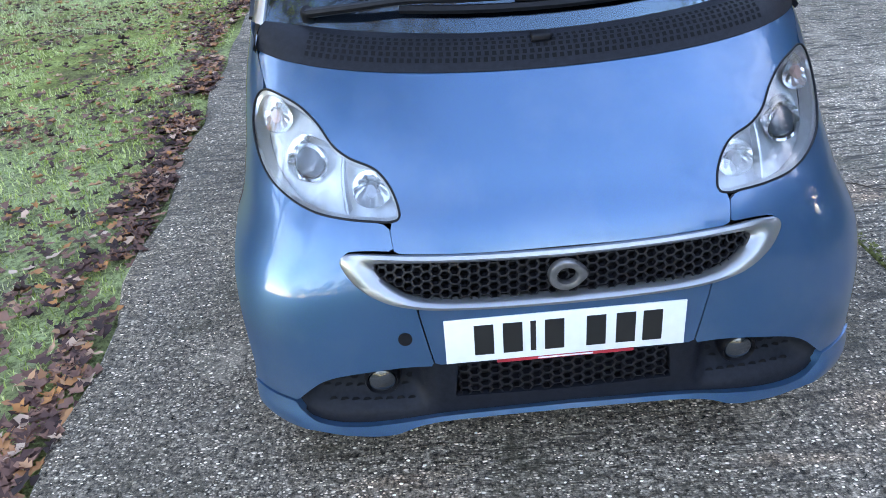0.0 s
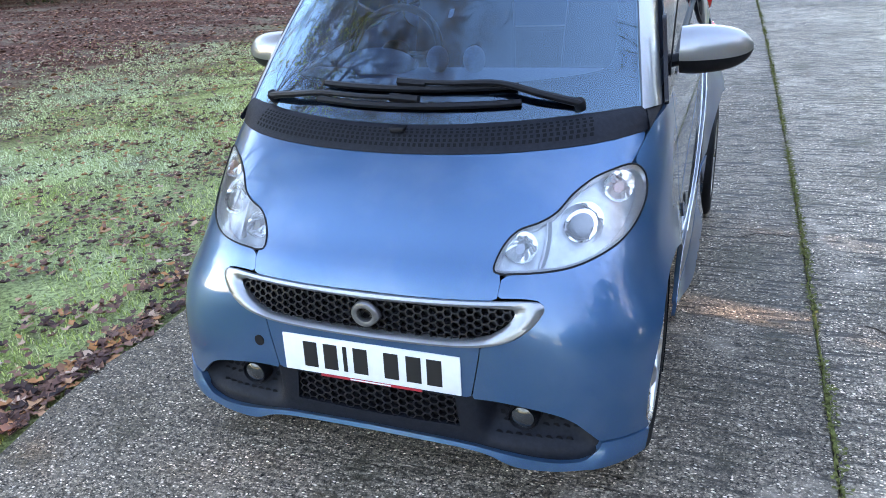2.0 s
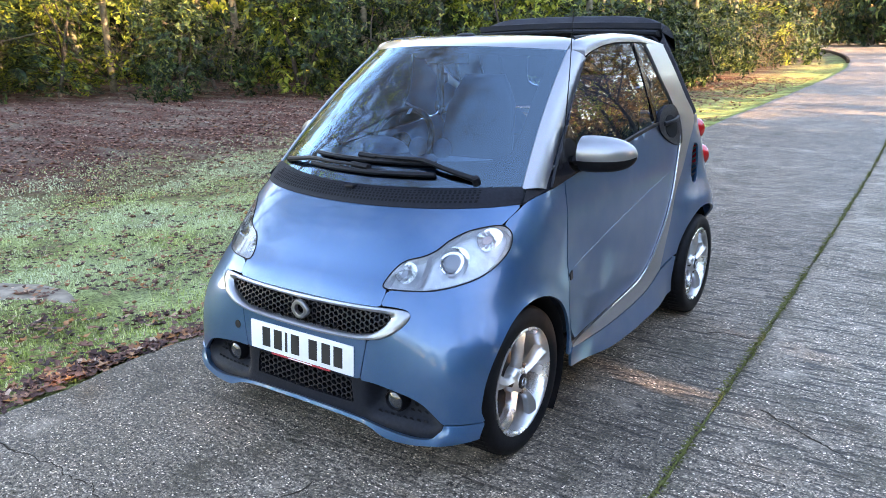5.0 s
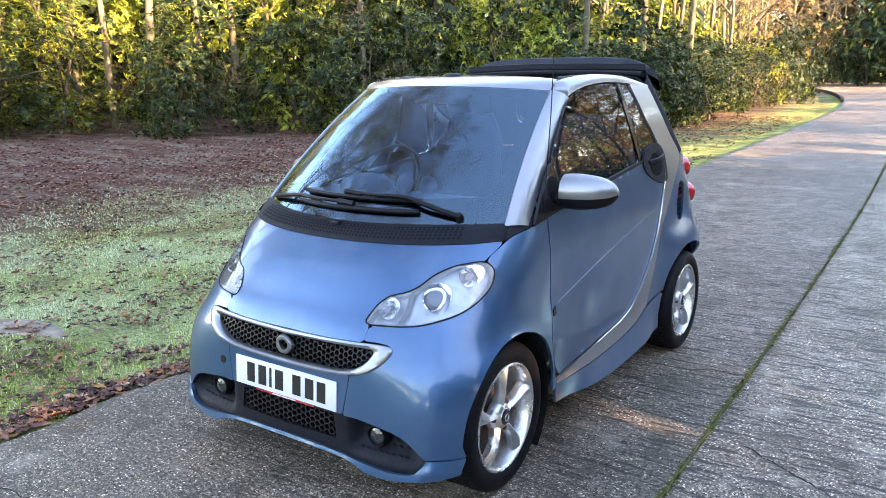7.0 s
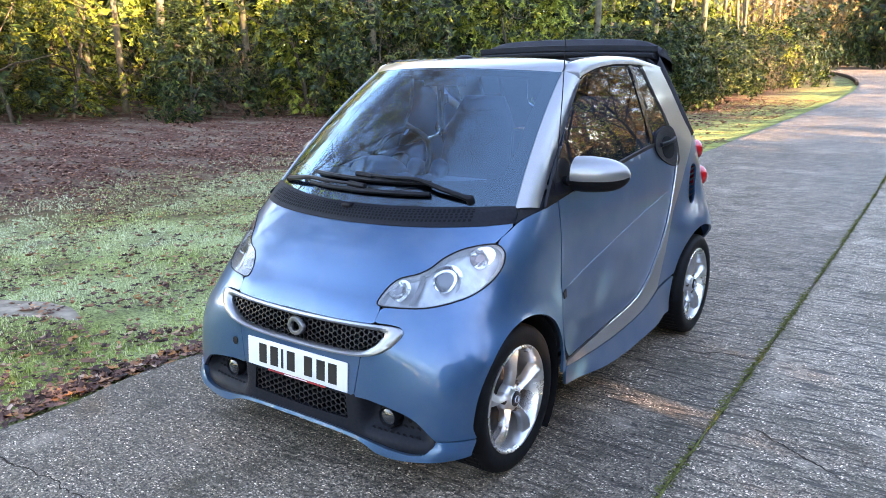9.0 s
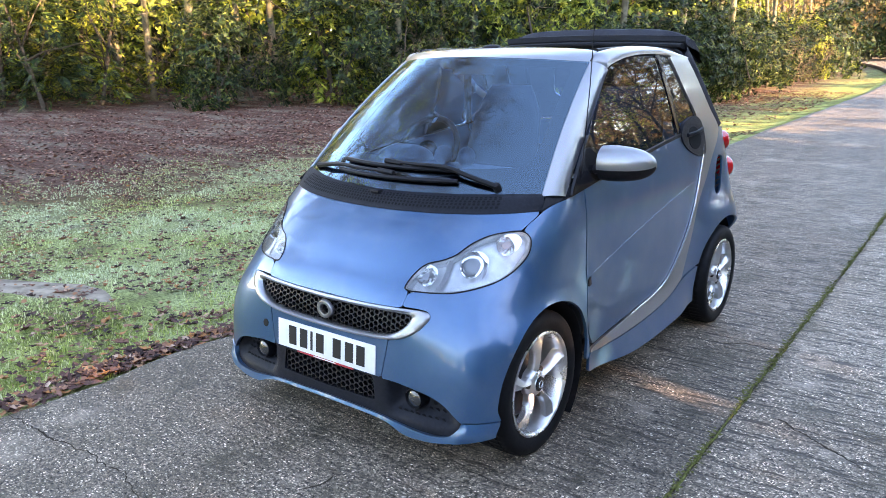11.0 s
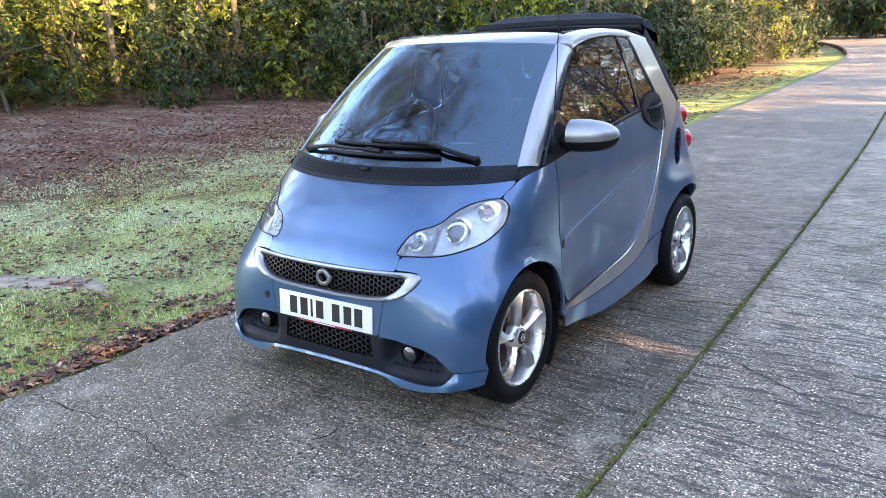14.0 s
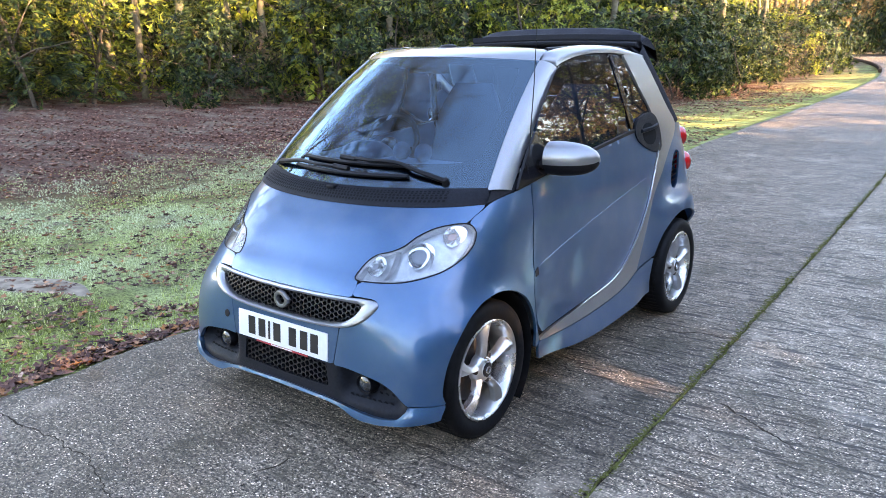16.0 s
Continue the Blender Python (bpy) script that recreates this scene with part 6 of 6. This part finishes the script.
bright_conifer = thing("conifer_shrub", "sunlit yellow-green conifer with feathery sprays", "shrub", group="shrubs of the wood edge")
part("crown", fronds(152, 8400, 1.8, 5.6, 0.46), LEAF_SUN_GOLD, bright_conifer)
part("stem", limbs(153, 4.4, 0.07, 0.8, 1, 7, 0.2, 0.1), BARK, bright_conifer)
gold = shrub("golden_shrub", "sunlit yellow-green leafy shrub at the wood edge", 140, 5600, 1.7, 4.2, 0.13, LEAF_SUN_GOLD, 90, 2, 0.11, 0.65)
tangle = [thing("twiggy_bush", "leafless tangle of dry brown twigs", "bush", group="shrubs of the wood edge") for k in range(2)]
for k, t in enumerate(tangle):
    part("branch_tangle", limbs(160 + k, 2.2, 0.012, 1.3, 3, 5, 0.40, 0.02, 0.0035), TWIG, t)
poles = [tree("young_tree", "slender pale-barked tree standing in the wood", 200 + k, 11, 0.13, 0.7, 2, 5, PALE_BARK, 0.45) for k in range(2)]
fine_tree = thing("bare_tree", "leafless upright tree with many fine twigs", "tree", group="trees of the wood")
part("trunk", limbs(220, 9, 0.10, 0.62, 5, 6, 0.15, 0.22, 0.0054, 0.10), OAK, fine_tree)
part("crown", leaf_cloud(229, 5200, 3.0, 9.0, 0.095, 30, 0.30, 0.09), LEAF_SUN_GOLD, fine_tree, "last yellow leaves")
bare = [tree("bare_tree", "leafless spreading tree with dark branches", 221 + k, 9, 0.10, 0.95, 4, 5, OAK, 0.16, 0.008) for k in range(2)]
beech = tree("beech_tree", "beech tree holding dry reddish-brown leaves", 230, 10, 0.2, 0.9, 3, 5, BARK, 0.25)
brown = leaf_cloud(231, 5600, 3.2, 9.5, 0.13, 90, 0.35)
part("crown", brown, LEAF_BROWN, beech)
far_beech = tree("beech_tree", "far reddish-brown beech tree at the end of the drive", 232, 10, 0.2, 0.9, 2, 5, PALE_BARK, 0.25)
part("crown", leaf_cloud(233, 3400, 3.2, 10.0, 0.27, 120, 0.06), LEAF_BROWN, far_beech)
distant_beech = tree("beech_tree", "distant wall of brown leaves at the end of the drive", 234, 10, 0.2, 0.9, 1, 5, PALE_BARK, 0.25)
part("crown", leaf_cloud(235, 1900, 3.3, 10.0, 0.55, 110, 0.06), LEAF_BROWN, distant_beech)
used = set()


def plant(ob, x, y, grow=1.0, sink=0.05):
    """Stands the first one, then copies."""
    turn = rng.uniform(0, 360)
    if ob in used:
        return again(ob, x, y, turn, grow, sink)
    used.add(ob)
    return stand(ob, x, y, turn, grow, sink)


def along(line, step):
    line = np.array(line, float)
    seg = np.r_[0, np.cumsum(np.linalg.norm(np.diff(line, axis=0), axis=1))]
    return [(np.interp(d, seg, line[:, 0]), np.interp(d, seg, line[:, 1])) for d in np.arange(0, seg[-1], step)]


def pick(some):
    return some[int(rng.integers(0, len(some)))]


def near(p, spread):
    return p[0] + rng.normal(0, spread), p[1] + rng.normal(0, spread)


# the wood edge beyond the verge
EDGE = [(-33, -4), (-27, 3), (-22, 9), (-15.5, 13.5), (-10, 18), (-6.8, 23), (-6.4, 30), (-7.4, 42), (-9.2, 52), (-11.4, 61)]
# sun-toned copies go mostly where the wood edge looks lit
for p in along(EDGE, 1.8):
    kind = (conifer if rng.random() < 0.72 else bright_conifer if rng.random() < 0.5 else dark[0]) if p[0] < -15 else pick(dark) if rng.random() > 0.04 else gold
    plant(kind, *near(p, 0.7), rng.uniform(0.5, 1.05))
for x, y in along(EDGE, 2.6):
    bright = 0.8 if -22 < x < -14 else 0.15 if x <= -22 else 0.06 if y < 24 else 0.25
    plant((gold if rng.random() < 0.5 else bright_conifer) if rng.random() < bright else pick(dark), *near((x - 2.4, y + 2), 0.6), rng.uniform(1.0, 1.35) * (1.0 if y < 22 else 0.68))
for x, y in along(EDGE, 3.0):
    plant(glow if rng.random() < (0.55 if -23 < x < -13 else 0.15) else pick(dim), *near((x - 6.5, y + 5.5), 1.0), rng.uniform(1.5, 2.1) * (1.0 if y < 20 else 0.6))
for x, y in along([(-48, 4), (-36, 18), (-24, 30), (-18, 44), (-22, 62)], 3.2):
    if y < 26:
        plant(pick(dim) if rng.random() > (0.5 if x < -30 else 0.2) else glow, *near((x, y), 1.2), rng.uniform(2.2, 3.0))
    else:
        plant(far_beech if rng.random() < 0.2 else glow, *near((x, y), 1.2), rng.uniform(1.2, 1.7))
for x, y in along(EDGE[:7], 2.8):
    plant(pick(dim), *near((x - 13, y + 10), 1.0), rng.uniform(2.8, 3.4))
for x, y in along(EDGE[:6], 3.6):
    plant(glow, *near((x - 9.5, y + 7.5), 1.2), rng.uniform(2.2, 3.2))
for x, y in along(EDGE, 4.1):
    plant(pick(tangle), *near((x + 0.5, y - 0.4), 0.5), rng.uniform(0.6, 1.1))
for i, (x, y) in enumerate(along(EDGE, 1.45)):
    b = rng.uniform(0.8, 10)
    plant(poles[i % 2], x - 0.75 * b, y + 0.6 * b, rng.uniform(0.75, 1.25))
for p in along([(-13, 27), (-13.5, 40), (-16, 58), (-20, 74)], 3.0):
    plant(glow, *near(p, 1.0), rng.uniform(1.6, 2.2))
for x, y, g in ((-12.5, 50, 1.0), (-13.5, 60, 1.15)):
    plant(beech, x, y, g)
for x, y, g in ((-16, 70, 1.2), (-19, 66, 1.3), (-20, 80, 1.5), (-14, 84, 1.1)):
    plant(far_beech, x, y, g)

# beyond the bend
for p in along([(-20, 96), (-12, 92), (4, 89)], 2.2):
    plant(pick(dark), *near(p, 0.7), rng.uniform(1.2, 1.9))
# this row runs on out of view to keep sun off the bushes
for p in along([(-7, 87), (4, 86), (30, 82)], 3.0):
    plant(pick(dim), *near(p, 0.8), rng.uniform(2.0, 2.6))
for p in along([(-45, 112), (0, 106), (8, 104)], 3.4):
    plant(pick(dim) if rng.random() > 0.7 else distant_beech, *near(p, 2.0), rng.uniform(1.3, 2.0))
    plant(pick(poles), *near((p[0], p[1] - 4), 2.0), rng.uniform(1.2, 1.8))
for p in along([(-34, 88), (-20, 120), (8, 118)], 4.2):
    plant(distant_beech, *near(p, 1.0), rng.uniform(1.8, 2.4))
for p in along([(-16, 112), (7, 110)], 3.2):
    plant(distant_beech, *near(p, 1.0), rng.uniform(1.5, 2.1))

# the other side of the drive, and behind: rows out of view, sized to block the low sun; a narrow way stays open through
# them for it
def aside(p, r):
    x, y = p
    line = 0.32 - 0.06 * (x - 0.9)
    return (x, line + math.copysign(max(r, abs(y - line)), y - line)) if abs(y - line) < r else p


# high crowns added out of view to shade the car and the hedge
high = tree("beech_tree", "beech tree with a high crown of dry leaves", 236, 10, 0.18, 0.8, 2, 5, BARK, 0.6)
part("crown", leaf_cloud(237, 4200, 2.6, 9.8, 0.24, 80, 0.66), LEAF_BROWN, high)
for p in along([(22.5, 6), (22.5, 19)], 2.2):
    plant(high, *near(p, 0.4), rng.uniform(0.95, 1.05))
for p in along([(27, 7), (27, 22)], 2.4):
    plant(high, *near(p, 0.5), rng.uniform(0.96, 1.04) * (1.3 if p[1] > 10 else 1.0))
for x, y, g in ((24.6, -3.6, 0.94), (25.0, -1.2, 0.97), (25.4, 1.1, 0.96), (25.0, 3.4, 0.95), (28.0, -2.4, 1.02), (28.2, 0.0, 1.06), (28.0, 2.2, 1.04)):
    plant(high, x, y, g)
for p in along([(44, 2), (46, 30), (44, 75)], 4.2):
    plant(pick(dim), *near(p, 0.8), rng.uniform(2.1, 2.6))
for p in along([(15, -30), (13, -14), (12, -4), (12, 6), (12, 8.6)], 2.0):
    plant(pick(dim), *aside(near(p, 0.5), 4.08), rng.uniform(1.6, 2.0))
for p in along([(20, -34), (18, -14), (17, 8), (17, 8.6)], 2.8):
    plant(pick(dim), *aside(near(p, 0.7), 5.6), rng.uniform(2.4, 2.9))
for p in [q for q in along([(24, -16), (23, 12), (22, 21)], 3.0) if not 5.5 < q[1] < 19]:
    plant(pick(dim), *aside(near(p, 1.0), 6.2), rng.uniform(2.4, 3.2))
# more unseen crowns added as sun blockers
for x, y in ((25, -8), (25.5, -5.5), (25, 4.6), (25.5, 5.2), (25, 19.5), (25.5, 22.5)):
    plant(far_beech, x, y, rng.uniform(0.95, 1.1))
for p in along([(10, 15), (12, 30), (13, 48)], 2.6):
    plant(pick(dim), *near(p, 0.9), rng.uniform(0.40, 0.62))
for p in along([(22, 26), (24, 44), (22, 70)], 3.2):
    plant(pick(dim), *near(p, 0.4), rng.uniform(0.8, 1.5))
for p in along([(14, 38), (17, 56)], 4.5):
    plant(pick(bare), *near(p, 1.0), rng.uniform(0.6, 0.85))
for x, y, g in ((14.5, 33, 1.0), (18.5, 36, 1.2), (17.5, 44, 1.3), (22, 47, 1.4), (21, 58, 1.6), (26, 55, 1.5)):
    plant(far_beech, x, y, g)
for x, y, g in ((9.6, 18.5, 0.95), (11.5, 27, 1.1), (9.4, 23.5, 0.9)):
    plant(fine_tree, x, y, g)
# small unseen shrubs and crowns added to keep sun off wheel and flank
for y in np.arange(-1.4, 1.5, 0.45):
    plant(dim[0], 7.0 + 0.3 * math.sin(7 * y), float(y) - 0.1, 0.335 + 0.012 * math.sin(11 * y))
for x, y in ((7.2, -0.15), (6.9, -0.02), (6.6, -0.25), (7.4, 0.05)):
    plant(dim[1], x, y, 0.325)
for x, y, g in ((12.0, -0.7, 0.41), (12.4, 0.6, 0.42), (11.7, -1.8, 0.41)):
    plant(high, x, y, g)
for p in along([(15, -16), (10.5, -7), (10, 7)], 3.0):
    plant(pick(bare), *near((p[0] + 2.5, p[1]), 0.8), rng.uniform(1.0, 1.3))
for p in along([(10, -26), (-4, -24), (-16, -18), (-26, -8)], 9.0):
    plant(pick(bare), *near(p, 1.5), rng.uniform(0.9, 1.4))
for p in along([(14, -32), (-8, -31), (-30, -18)], 3.0):
    plant(pick(dim), *near(p, 0.8), rng.uniform(0.9, 1.5))
for x, y, g in ((-8.2, -0.2, 1.12), (-10.8, 2.2, 1.42)):
    plant(fine_tree, x, y, g)
